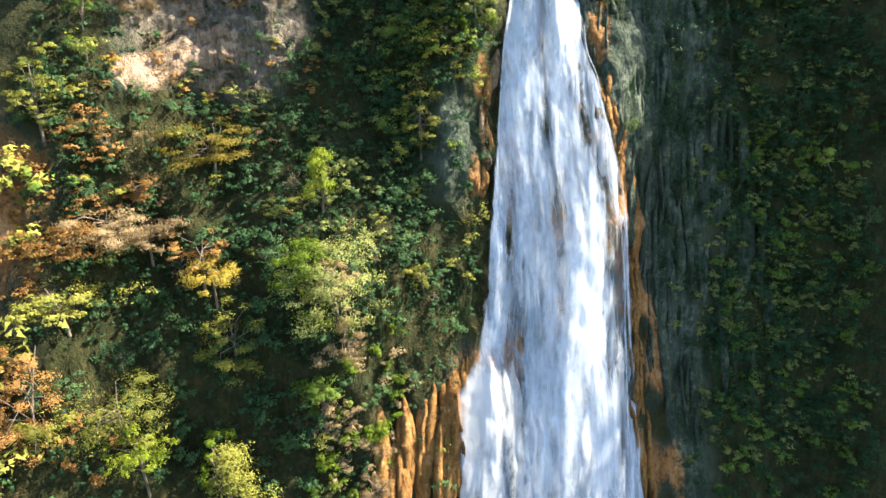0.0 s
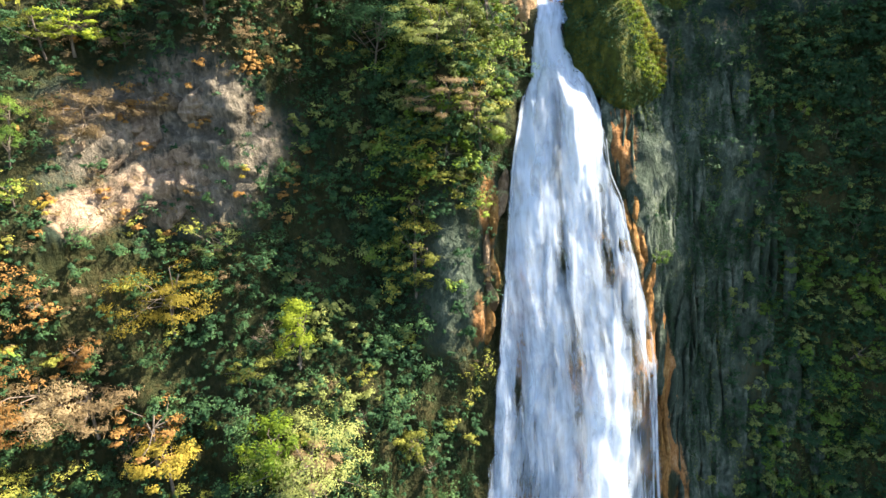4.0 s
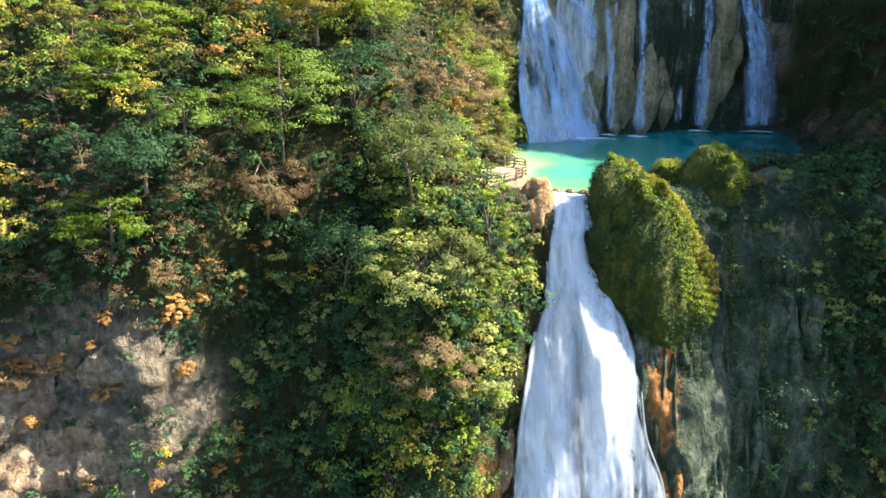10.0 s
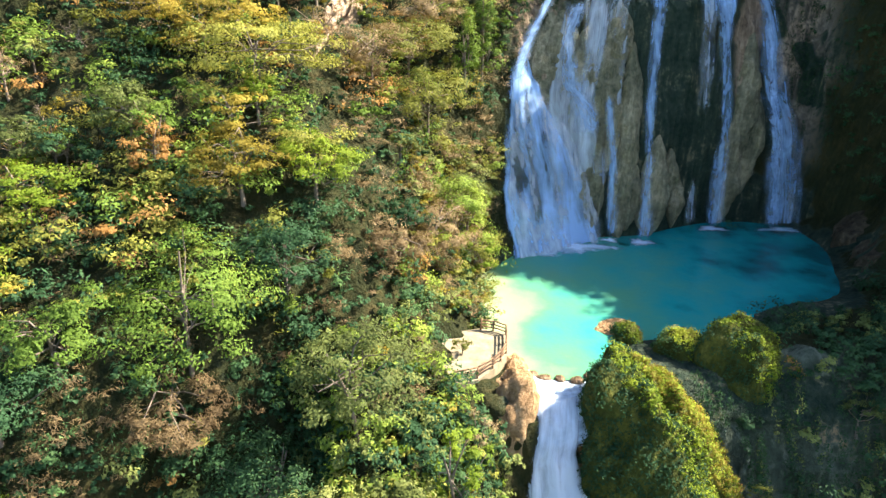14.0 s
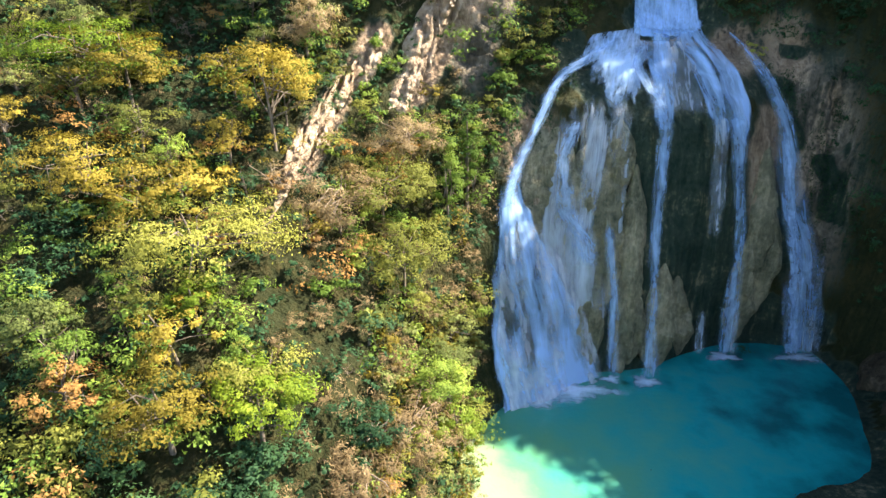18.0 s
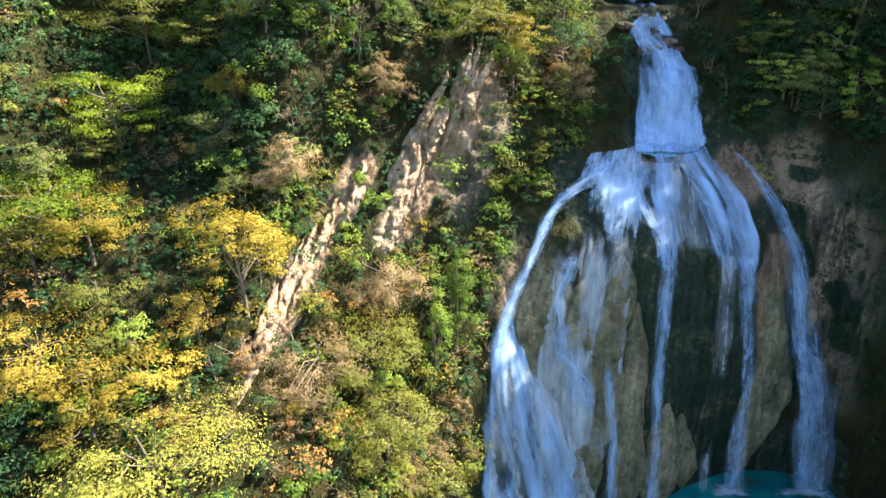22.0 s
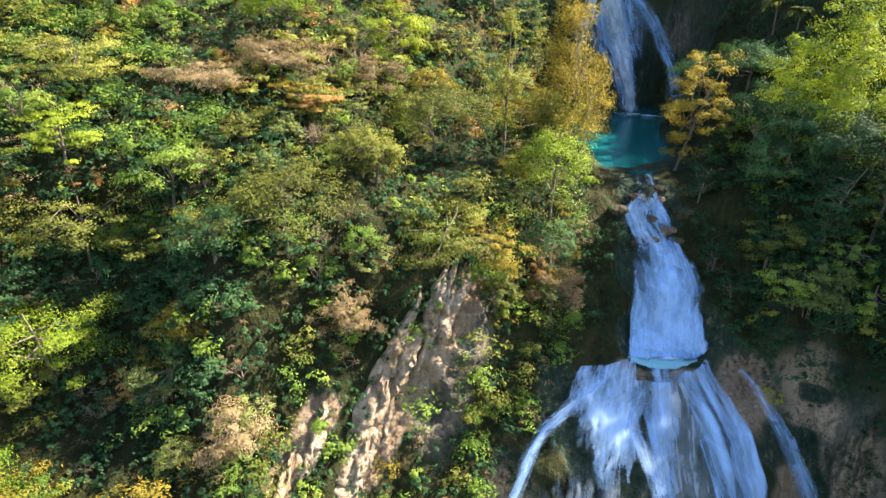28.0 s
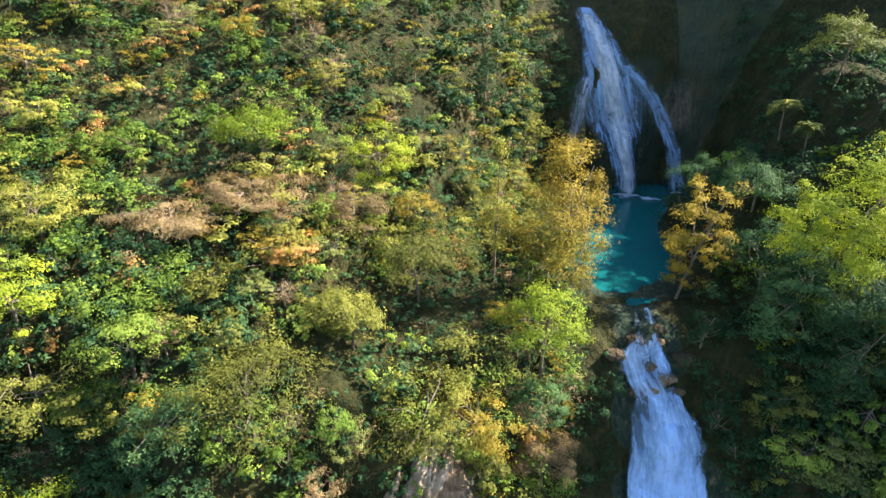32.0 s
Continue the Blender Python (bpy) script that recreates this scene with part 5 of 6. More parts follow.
for q_, m_ in zip(p_, n_):
    plant(BARE[rng.integers(3)], q_, rng.uniform(0.6, 1.25), rng.uniform(0, 360), "leafless grey-brown shrub with fine twigs", "bare shrubs", (20, 0))


# ---- single plants that stand out ----
def make_palm(seed, height, fronds=16, length=1.7):
    """A slim palm: ringed trunk, a burst of folded fronds with leaflets."""
    r = np.random.default_rng(seed)
    root = thing("palm", (0, 0, 0), "", "palm")
    h = np.linspace(0, 1, 9)
    stem = np.stack([0.25 * h**2, 0.1 * np.sin(3 * h), height * h], -1)
    part("trunk", mesh_of("trunk", *tube(stem, 0.16 - 0.05 * h, 7), BARK, True), root)
    head = stem[-1]
    for k in range(fronds):
        turn, lift = 2.4 * k + r.uniform(-0.2, 0.2), r.uniform(-0.3, 1.1)
        f = np.linspace(0, 1, 8)
        out = np.array([math.cos(turn), math.sin(turn), 0])
        rib = head + out * (length * f * math.cos(lift * 0.8))[:, None] + np.array([0, 0, 1]) * (length * (0.75 * f * math.sin(lift) - 0.55 * f**2))[:, None]
        side = np.cross(out, [0, 0, 1])
        v, tri = list(rib), []
        for k2 in range(7):
            reach = 0.5 * length * math.sin(math.pi * min(0.95, f[k2 + 1] * 0.9 + 0.08))
            for sgn in (-1, 1):
                tri.append((k2, k2 + 1, len(v)))
                v.append(rib[k2 + 1] + sgn * side * reach * 0.8 + out * reach * 0.5 - np.array([0, 0, 0.18 * reach]))
        v, tri = np.array(v), np.array(tri)
        part("frond", mesh_of("frond", v, tri, LEAF["pale" if k % 3 else "olive"]), root)
    return root


def hero(style, seed, x, s, height, spread, leaf, label, kind="tree", clumps=0, per=0, size=0.24, turn=0, thick=0.2, tilt=(0, 0)):
    """One plant of its own kind; how many sprays and leaves it has follows from its spread."""
    for word in ("bush", "shrub", "brush", "thicket", "creepers", "tuft", "grasses"):
        if word in label and "tree" not in label:
            kind = "shrub"
    root = make_tree(kind, seed, height, spread, leaf, style, per or int(62 + 14 * min(spread, 6)), clumps or int(14 + 7 * spread), size * (1.9 if leaf == "dry" else 1.0), thick)
    root["category"] = kind
    root.matrix_basis = pose(*land(x, s), tilt[0], tilt[1], turn)
    return tagged(root, label)


hero("tall", 301, 24.6, 10.1, 19.0, 6.2, "gold", "tall golden cypress with feathery foliage on the pool's shore", clumps=110, per=130)
hero("tall", 302, 17.6, 10.45, 18.5, 3.4, "olive", "slender yellow-green cypress with a bare dark trunk", clumps=40, per=110)
hero("full", 303, 40.6, 10.1, 16.0, 4.4, "gold", "orange-brown cypress leaning over the pool", clumps=80, per=130, tilt=(0, 10))
hero("full", 305, 52.4, 9.9, 18.5, 7.2, "lime", "large bright green tree on the shaded bank", clumps=170, per=170, size=0.26)
# 306 and 309 have deep leaves: the bank's shade is in their colour
hero("full", 306, 48.0, 9.75, 10, 5.0, "deep", "tree on the shaded bank, its shade put into dark leaves", clumps=60, size=0.27)
hero("tiers", 308, 46.0, 8.9, 6.5, 3.2, "olive", "olive tree with layered crown beside the cascade")
hero("tiers", 309, 52.5, 9.3, 9.5, 4.4, "deep", "tree with layered crown, dark for the bank's shade")
# out of view; added to keep the sun off the dome's brow and fan
for k_, (x_, s_, h_) in enumerate([(63.5, 9.1, 14.0), (65.5, 9.3, 13.0), (64.0, 8.75, 12.0), (66.0, 8.5, 9.0)]):
    hero("full", 320 + k_, x_, s_, h_, 4.6, "deep", "unseen tree added on the wall's crest to shade the dome's brow")
hero("round", 311, 15.5, 8.7, 6, 2.8, "olive", "olive tree on the bank above the dome")

# the trees and shrubs that can be told apart on the sunlit slope, lowest shoulder to ridge
hero("tiers", 600, -14.5, 3.85, 11.9, 6.0, "fresh", "spreading fresh green tree with feathery layered foliage")
hero("round", 601, -1.8, 3.57, 10.0, 4.8, "pale", "rounded yellow-green bamboo-like tree above the lookout")
hero("round", 602, -8.2, 4.12, 9.7, 3.7, "deep", "dark green leafy tree on the shoulder")
hero("full", 603, 3.0, 4.85, 7.4, 4.8, "dry", "straw-coloured dry brush on the bank")
hero("round", 604, 6.0, 4.93, 11.6, 4.0, "fresh", "green tree on the slope beside the domed fall")
hero("round", 605, -8.8, 2.68, 9.6, 5.6, "deep", "broad dark green tree over the recess")
hero("tiers", 606, -0.8, 2.9, 8.0, 4.6, "pale", "pale olive tree with a loose layered crown")
hero("tiers", 607, 0.5, 2.53, 7.0, 4.0, "dry", "straw-pale half-leafless tree beside the tall fall")
hero("full", 608, 5.8, 3.24, 9.3, 2.1, "lime", "yellow-green bushes below the lookout")
hero("round", 609, -6.8, 4.86, 6.8, 4.0, "lime", "bright green tree on the shoulder")
hero("tiers", 610, -12.5, 4.8, 6.1, 3.9, "gold", "yellow tree with orange tips on the shoulder")
hero("round", 611, -25.0, 3.83, 5.5, 4.2, "deep", "dark green tree with glossy leaves")
hero("round", 612, -22.5, 4.16, 5.3, 3.0, "fresh", "fresh green broad-leaved tree on the slope")
hero("tiers", 613, -30.8, 4.37, 6.7, 3.3, "lime", "sunlit yellow-green tree on the slope")
hero("tiers", 614, -29.2, 4.64, 6.0, 4.3, "lime", "yellow-green tree with a flat crown")
hero("tiers", 615, -27.5, 3.21, 6.1, 3.8, "lime", "yellow-green tree above the bare rock")
hero("full", 616, -16.0, 3.34, 6.1, 4.3, "dry", "leafless grey-brown shrub tree over the dark recess")
hero("full", 618, -23.0, 2.68, 2.5, 1.7, "rust", "orange dry tuft on the bare rock")
hero("full", 619, 8.2, 4.93, 7.5, 2.9, "lime", "fresh yellow-green shrubs on the pool's bank")
hero("round", 620, -10.8, 6.39, 10.7, 4.6, "gold", "golden-green tree with a rounded crown")
hero("tiers", 621, -13.5, 5.46, 7.7, 6.6, "olive", "wide olive-yellow tree with a layered crown")
hero("round", 622, -13.0, 5.31, 4.5, 2.4, "lime", "small vivid green tree on the slope")
hero("full", 624, -20.0, 4.83, 5.0, 3.0, "rust", "orange-brown dry tree on the slope")
hero("tiers", 625, -26.0, 5.63, 6.6, 5.8, "gold", "golden flat-crowned tree on the slope")
hero("tiers", 626, -31.2, 6.34, 7.3, 7.0, "lime", "yellow-green tree in flat layers")
hero("round", 627, -23.5, 5.0, 6.2, 3.3, "pale", "pale green tree with fine foliage")
hero("full", 630, 1.5, 6.63, 6.1, 5.2, "dry", "brown leafless thicket under the pale cliff")
hero("full", 631, -4.5, 6.07, 6.6, 5.7, "dry", "grey-brown twiggy thicket under the pale cliff")
hero("round", 632, 2.2, 5.67, 8.0, 5.2, "olive", "olive tree near the domed fall")
hero("tall", 633, 6.8, 6.17, 11.1, 2.9, "fresh", "dark green creeper-covered tree beside the domed fall")
hero("round", 634, 0.8, 4.89, 4.3, 3.0, "deep", "dark green bush above the pool")
hero("round", 635, 7.0, 5.15, 9.9, 4.0, "pale", "pale yellow-green bush above the pool")
hero("full", 636, 0.2, 4.68, 4.6, 4.1, "dry", "straw-coloured dry grasses on the bank")
hero("tiers", 637, -17.2, 5.7, 4.6, 3.8, "gold", "golden tree with a layered crown")
hero("tiers", 639, -26.0, 6.27, 8.3, 4.9, "gold", "golden tree with layered crown")
hero("tiers", 640, -29.0, 6.83, 9.5, 6.2, "lime", "bright yellow-green tree with layered crown")
hero("tiers", 641, -28.5, 8.33, 10.3, 6.7, "olive", "olive tree with feathery layers")
hero("round", 642, -5.5, 9.44, 8.6, 6.9, "olive", "olive-green tree above the pale cliff")
hero("tiers", 643, 10.2, 9.3, 7.5, 4.8, "olive", "golden olive drooping tree on the cliff's brow")
hero("round", 644, 22.0, 9.56, 11.7, 5.1, "lime", "vivid green tree beside the cascade")
hero("round", 645, 22.0, 8.57, 5.8, 3.9, "dry", "rusty olive bush beside the cascade")
hero("round", 646, 22.0, 9.12, 7.0, 3.7, "deep", "dark green tree beside the cascade")
hero("round", 647, -15.2, 7.94, 5.9, 3.1, "gold", "green tree with orange-tipped crown")
hero("full", 648, -9.2, 7.49, 6.3, 4.1, "dry", "brown leafless thicket beside the cliff")
hero("full", 649, 0.0, 8.57, 7.0, 3.6, "dry", "dry brown tree above the pale cliff")
hero("tiers", 651, -0.5, 6.19, 7.7, 6.5, "olive", "tan olive spreading tree")
hero("tall", 653, 9.0, 6.45, 11.6, 2.7, "fresh", "dark green creepers beside the domed fall")
hero("tiers", 657, 48.6, 8.5, 6.5, 3.6, "fresh", "green layered tree on the shaded bank")
hero("round", 658, -11.2, 11.13, 7.2, 5.2, "lime", "pale yellow-green tree on the upper slope")
hero("full", 659, 2.8, 11.25, 8.5, 5.2, "lime", "vivid green tree on the upper slope")
hero("tiers", 660, 0.8, 10.98, 5.6, 4.6, "dry", "pinkish brown flat-crowned tree on the slope")
hero("tiers", 661, -10.5, 10.82, 5.1, 5.6, "dry", "brown flat-crowned tree on the slope")
hero("tiers", 662, -19.2, 10.65, 3.8, 5.5, "dry", "brown low flat-crowned tree on the slope")
hero("tiers", 663, -5.5, 10.65, 3.6, 3.1, "rust", "rusty brown flat-crowned tree")
hero("round", 665, 8.5, 10.54, 8.9, 6.4, "olive", "olive-yellow tree with rounded crown")
hero("tiers", 670, -31.0, 9.72, 8.1, 4.3, "lime", "yellow-green tree with layered crown")
hero("round", 671, -19.0, 9.45, 7.0, 4.2, "fresh", "fresh green tree with rounded crown")
hero("tiers", 673, 14.8, 9.18, 8.1, 4.3, "gold", "golden drooping tree on the cliff's brow")
hero("tiers", 674, -33.0, 10.52, 7.3, 5.9, "olive", "olive brown tree with layered crown")
hero("round", 675, 0.8, 10.32, 5.9, 4.3, "olive", "olive tree with rounded crown")
hero("round", 676, -12.2, 9.16, 5.8, 4.6, "deep", "green tree in the hollow")
hero("full", 679, -3.2, 1.63, 11.3, 3.5, "olive", "hanging olive-green tree on the cliff")
hero("full", 680, 4.8, 2.39, 11.8, 2.8, "pale", "pale green bushes hanging beside the fall")
hero("round", 682, 3.2, 2.92, 8.4, 3.4, "pale", "pale green tree under the lookout")
hero("tall", 683, -16.8, 1.36, 9.0, 3.0, "lime", "sunlit narrow tree against the dark recess")
hero("tiers", 684, -43.5, 2.85, 5.5, 3.3, "lime", "sunlit green tree on the slope")
hero("tiers", 685, -31.5, 1.49, 8.4, 5.6, "gold", "golden-green tree below the bare rock")
hero("full", 686, -40.5, 2.48, 6.1, 5.5, "dry", "leafless pale brown shrub on the bare rock")
hero("tiers", 691, -43.8, 1.24, 6.6, 5.2, "dry", "brown dry tree in loose tiers")
hero("tiers", 692, -40.5, 0.62, 9.9, 5.9, "olive", "olive tree low on the slope")
hero("full", 693, -13.5, 0.91, 12.9, 7.2, "pale", "large pale green tree at the cliff's foot")
hero("full", 694, -27.5, 0.71, 11.7, 4.5, "olive", "olive tree jutting from the dark slope")
hero("round", 695, -37.5, 0.52, 9.7, 3.8, "lime", "green tree low on the slope")
hero("round", 696, -30.0, 0.94, 7.6, 4.0, "gold", "yellow-green tree with orange tips")
hero("full", 697, -49.2, 1.88, 10.7, 3.0, "olive", "yellow olive tree on the lower slope")
hero("round", 698, -15.8, 0.63, 7.7, 3.7, "fresh", "green tree beside the travertine")
hero("full", 699, -48.5, 0.64, 17.0, 4.9, "rust", "large rusty dry tree on the lower slope")
hero("full", 700, -12.2, 0.79, 9.2, 2.6, "dry", "straw-coloured brush over the travertine")

p_ = make_palm(401, 6.5, 30, 2.6)
p_.matrix_basis = pose(*land(59, 10.47), 0, -4, 0)
tagged(p_, "slim fan palm standing above the shaded bank", group="palms")
for x_, s_, k_, w_ in ((58.0, 10.36, 0.75, "lower fan palm beside the slim palm"), ):
    tagged(copy_thing(p_, pose(*land(x_, s_), 0, 0, 70 * k_ * 9) @ Matrix.Scale(k_, 4)), w_)

small_palm = make_palm(402, 3.0, 18, 1.6)
small_palm.matrix_basis = pose(*land(-0.5, 5.42))
tagged(small_palm, "small palm on the sunlit slope", group="palms")
tagged(copy_thing(small_palm, pose(*land(5.5, 5.5), 0, 0, 70) @ Matrix.Scale(0.9, 4)), "small pale palm near the pool's shore")
hero("round", 332, 64.0, 10.45, 9, 5.0, "pale", "pale green tree on the shaded bank", clumps=60)
hero("tall", 333, 17.0, 11.55, 10, 3.0, "deep", "narrow green tree beside the dark cliff", clumps=40)

hero("round", 334, 50.5, 10.3, 6, 5.0, "deep", "dark green tree on the bank of the uppermost pool", clumps=70)
hero("round", 335, 50.0, 10.5, 6, 4.5, "deep", "dark green tree leaning over the uppermost pool", clumps=60)
hero("round", 336, 47.5, 10.1, 9, 4.2, "deep", "dark tree at the uppermost pool's outlet", clumps=50)
hero("round", 337, 24.0, 10.15, 9, 4.6, "olive", "olive tree at the uppermost pool's outlet", clumps=60)
hero("tall", 338, 31.0, 10.32, 14, 4.0, "gold", "golden cypress standing in the shallow water", clumps=50)

# sunlit shrubs that hang on the shaded wall
for x_, s_, k_, kind_ in ((47, 2.6, 0.5, "fresh"), (47.5, 2.12, 0.5, "fresh"), (50.5, 1.82, 0.45, "olive"), (58, 1.72, 0.6, "olive"), (61, 1.58, 0.7, "fresh"), (27.4, 1.78, 0.45, "fresh"), (57, 2.4, 0.5, "olive"), (56, 1.3, 0.6, "olive"), (40, 3.5, 0.6, "pale"), (31, 3.2, 0.4, "olive")):
    plant(NURSERY[kind_][0], land(x_, s_) + [0, -0.6, -0.8], k_ * 1.25, 40 * x_, "small bright shrub rooted in the shaded rock wall", "shrubs on the shaded wall", (35, 0))


# ---- viewing platform at the lip ----
def beam(a, b, w, h):
    a, b = np.asarray(a, float), np.asarray(b, float)
    d = (b - a) / np.linalg.norm(b - a)
    s = np.cross(d, [0, 0, 1] if abs(d[2]) < 0.9 else [0, 1, 0])
    s /= np.linalg.norm(s)
    u = np.cross(s, d)
    v = [p + s * i * w / 2 + u * j * h / 2 for p in (a, b) for i, j in ((-1, -1), (1, -1), (1, 1), (-1, 1))]
    return np.array(v), np.array([(0, 1, 2, 3), (7, 6, 5, 4), (0, 4, 5, 1), (1, 5, 6, 2), (2, 6, 7, 3), (3, 7, 4, 0)])


WOOD = bark_material("weathered_brown_wood", (0.10, 0.055, 0.03), (0.28, 0.17, 0.09))
DECK = 17.0 + EYE
platform = thing("platform", (0, 0, 0), "pale trodden earth lookout with stone edge beside the waterfall's lip", "platform")
m_, t_, b_, _ = material("trodden_pale_earth")
g_ = grain(t_, 1.2, 7)
t_.links.new(ramp(t_, g_, (0.3, (0.15, 0.12, 0.07)), (0.7, (0.3, 0.25, 0.16))), b_.inputs["Base Color"])
b_.inputs["Roughness"].default_value = 0.95
bumped(t_, b_, g_, 0.4, 0.1)
RIM = [(3.4, 111.5), (4.6, 108.6), (5.6, 106.1), (7.6, 106.8), (9.1, 108.4), (10.4, 110.8), (10.8, 114.6), (8.2, 115.4), (5.6, 114.6)]
bm_ = bmesh.new()
top_ = [bm_.verts.new((x, y, DECK + 0.05 * math.sin(3 * x))) for x, y in RIM]
low_ = [bm_.verts.new((x * 1.0 + (x - 7) * 0.06, y + (y - 110) * 0.06, DECK - 3.2)) for x, y in RIM]
bm_.faces.new(top_)
for k_ in range(len(RIM)):
    bm_.faces.new((low_[k_], low_[(k_ + 1) % len(RIM)], top_[(k_ + 1) % len(RIM)], top_[k_]))
bmesh.ops.recalc_face_normals(bm_, faces=bm_.faces)
me_ = bpy.data.meshes.new("deck")
bm_.to_mesh(me_)
bm_.free()
me_.materials.append(m_)
part("deck", me_, platform)

fence = thing("fence", (0, 0, 0), "rustic brown wooden railing around the lookout", "fence")
corners = [(5.6, 106.3), (7.5, 107.0), (8.9, 108.5), (9.7, 109.7), (10.3, 111.0), (10.5, 112.6), (10.6, 114.3), (9.4, 115.0), (8.2, 115.2)]
for n_, (x_, y_) in enumerate(corners):
    part("post", mesh_of("post", *beam((x_, y_, DECK - 0.2), (x_ + 0.04 * math.sin(n_), y_, DECK + 1.15 + 0.12 * math.sin(5 * n_)), 0.16, 0.16), WOOD), fence)
for (xa, ya), (xb, yb) in zip(corners, corners[1:]):
    for h_ in (0.35, 0.7, 1.05):
        part("rail", mesh_of("rail", *beam((xa, ya, DECK + h_), (xb, yb, DECK + h_ + 0.03), 0.11, 0.11), WOOD), fence)


# ---- foam where the falls meet the pools ----
def foam(x, y, z, rx, ry, seed, parent):
    r = np.random.default_rng(seed)
    rings, spokes = 7, 28
    f, a = np.linspace(0.01, 1, rings), np.linspace(0, 2 * np.pi, spokes)
    out = 1 + 0.25 * np.sin(3 * a + seed) + 0.15 * np.sin(7 * a + 2 * seed)
    out[-1] = out[0]
    p = np.stack([x + rx * f[:, None] * out * np.cos(a), y + ry * f[:, None] * out * np.sin(a), z + EYE + 0.16 * (1 - f[:, None] ** 2) * (1 + 0.2 * np.sin(5 * a)) + 0.03 + 0 * a], -1)
    me = mesh_of("foam", p.reshape(-1, 3), grid_faces(rings, spokes), FOAM, True)
    uv = me.uv_layers.new(name="flow")
    loops = np.zeros(len(me.loops), np.int32)
    me.loops.foreach_get("vertex_index", loops)
    uv.data.foreach_set("uv", p.reshape(-1, 3)[loops][:, :2].astype(np.float32).ravel())
    attribute(me, "body", np.repeat((1.15 - 1.05 * f**1.5)[:, None], spokes, 1))
    part("foam", me, parent, "white foam spreading on the pool")


for n_, (x_, y_, rx_, ry_) in enumerate([(18, 139.0, 7.0, 2.6), (23, 139.6, 6, 2.4), (32, 141.8, 2.6, 1.6), (44.2, 147.8, 3.0, 1.4), (54.6, 147.8, 4.6, 1.4), (27.7, 142, 1.8, 1.0)]):
    foam(x_, y_ + 0.3, 15.7 + 0.05 * n_, rx_ * 1.3, ry_ * 1.5, n_, dome_fall)
for n_, (x_, y_, rx_, ry_) in enumerate([(46.5, 227.8, 4.5, 2.4), (50, 225.8, 3.5, 2.2), (57, 230, 3, 1.4)]):
    foam(x_, y_, 73.0 + 0.05 * n_, rx_, ry_, 20 + n_, upper_fall)
for n_, (x_, y_, rx_, ry_) in enumerate([(35.8, 165.1, 4.6, 1.5), (33.6, 164.8, 2.4, 1.2), (38.4, 164.9, 2.2, 1.2), (36.2, 164.3, 2.6, 1.0)]):
    foam(x_, y_, 55.8 + 0.05 * n_, rx_, ry_, 31 + n_, dome_fall)


# ---- tufa curtains on the dome ----
TUFA = rock_material("tan_wet_tufa", tones=((0.03, 0.045, 0.026), (0.2, 0.18, 0.11), (0.46, 0.39, 0.25)))
dome = thing("tufa_dome", (0, 0, 0), "tan and dark green tufa curtains hanging under the dome's brow", "rock")


def curtain(x, top, foot, width, seed, bulge=1.0, parent=None, mat=None, lo=5.0, hi=9.0, crag=0.0):
    """A hanging lobe of tufa: narrow at its root, swollen below, ragged at its foot."""
    h, a = np.linspace(0, 1, 22), np.linspace(0, 2 * np.pi, 15)
    root = np.array([on_land(x + 0.4 * math.sin(3 * k + seed), top + (foot - top) * k, lo, hi) for k in h])
    swell = np.sin(np.pi * np.clip(h * 0.88 + 0.015, 0, 1)) ** 0.75 * (1 - 0.35 * (h > 0.93))
    p = root[:, None] + np.stack([width / 2 * swell[:, None] * np.cos(a), -bulge * swell[:, None] * np.sin(a) - 0.1, 0 * h[:, None] * a], -1)
    p += 0.35 * np.stack([rough(p * [1, 1, 0.4], 1.2, 3, seed), rough(p * [1, 1, 0.3], 0.9, 3, seed + 5), 0 * p[..., 0]], -1)
    p[..., 1] -= crag * (1 - 2 * np.abs(rough(p * [1, 1, 0.22], 0.6, 3, seed + 9))) * swell[:, None]
    part("curtain", mesh_of("curtain", p.reshape(-1, 3), grid_faces(*p.shape[:2]), mat or TUFA, True), parent or dome)


def slab(x, top, foot, width, seed, bulge, parent, mat, lo, hi, slant=0.4):
    """A craggy rib of bare rock that runs down the slope aslant, broken and sharp-edged."""
    h, a = np.linspace(0, 1, 30), np.linspace(0, 2 * np.pi, 19)
    root = np.array([on_land(x - slant * (top - foot) * k, top + (foot - top) * k, lo, hi) for k in h])
    swell = np.clip(np.sin(np.pi * (0.02 + 0.96 * h)), 0.02, 1) ** 0.8
    p = root[:, None] + np.stack([width / 2 * swell[:, None] * np.cos(a), -bulge * swell[:, None] * np.sin(a), 0 * h[:, None] * a], -1)
    worn = p * [1, 1, 0.3] + [0.12 * seed, 0, 0]
    push = 0.7 * (1 - 2.6 * np.abs(rough(worn, 1.0, 3, seed))) + 0.5 * rough(p, 0.7, 2, seed + 3)
    p[..., 1] -= push * swell[:, None] * min(1.0, bulge)
    p[..., 0] += 0.55 * rough(p * [1, 1, 0.6], 1.1, 3, seed + 7) * swell[:, None]
    part("rib", mesh_of("rib", p.reshape(-1, 3), grid_faces(*p.shape[:2]), mat), parent)


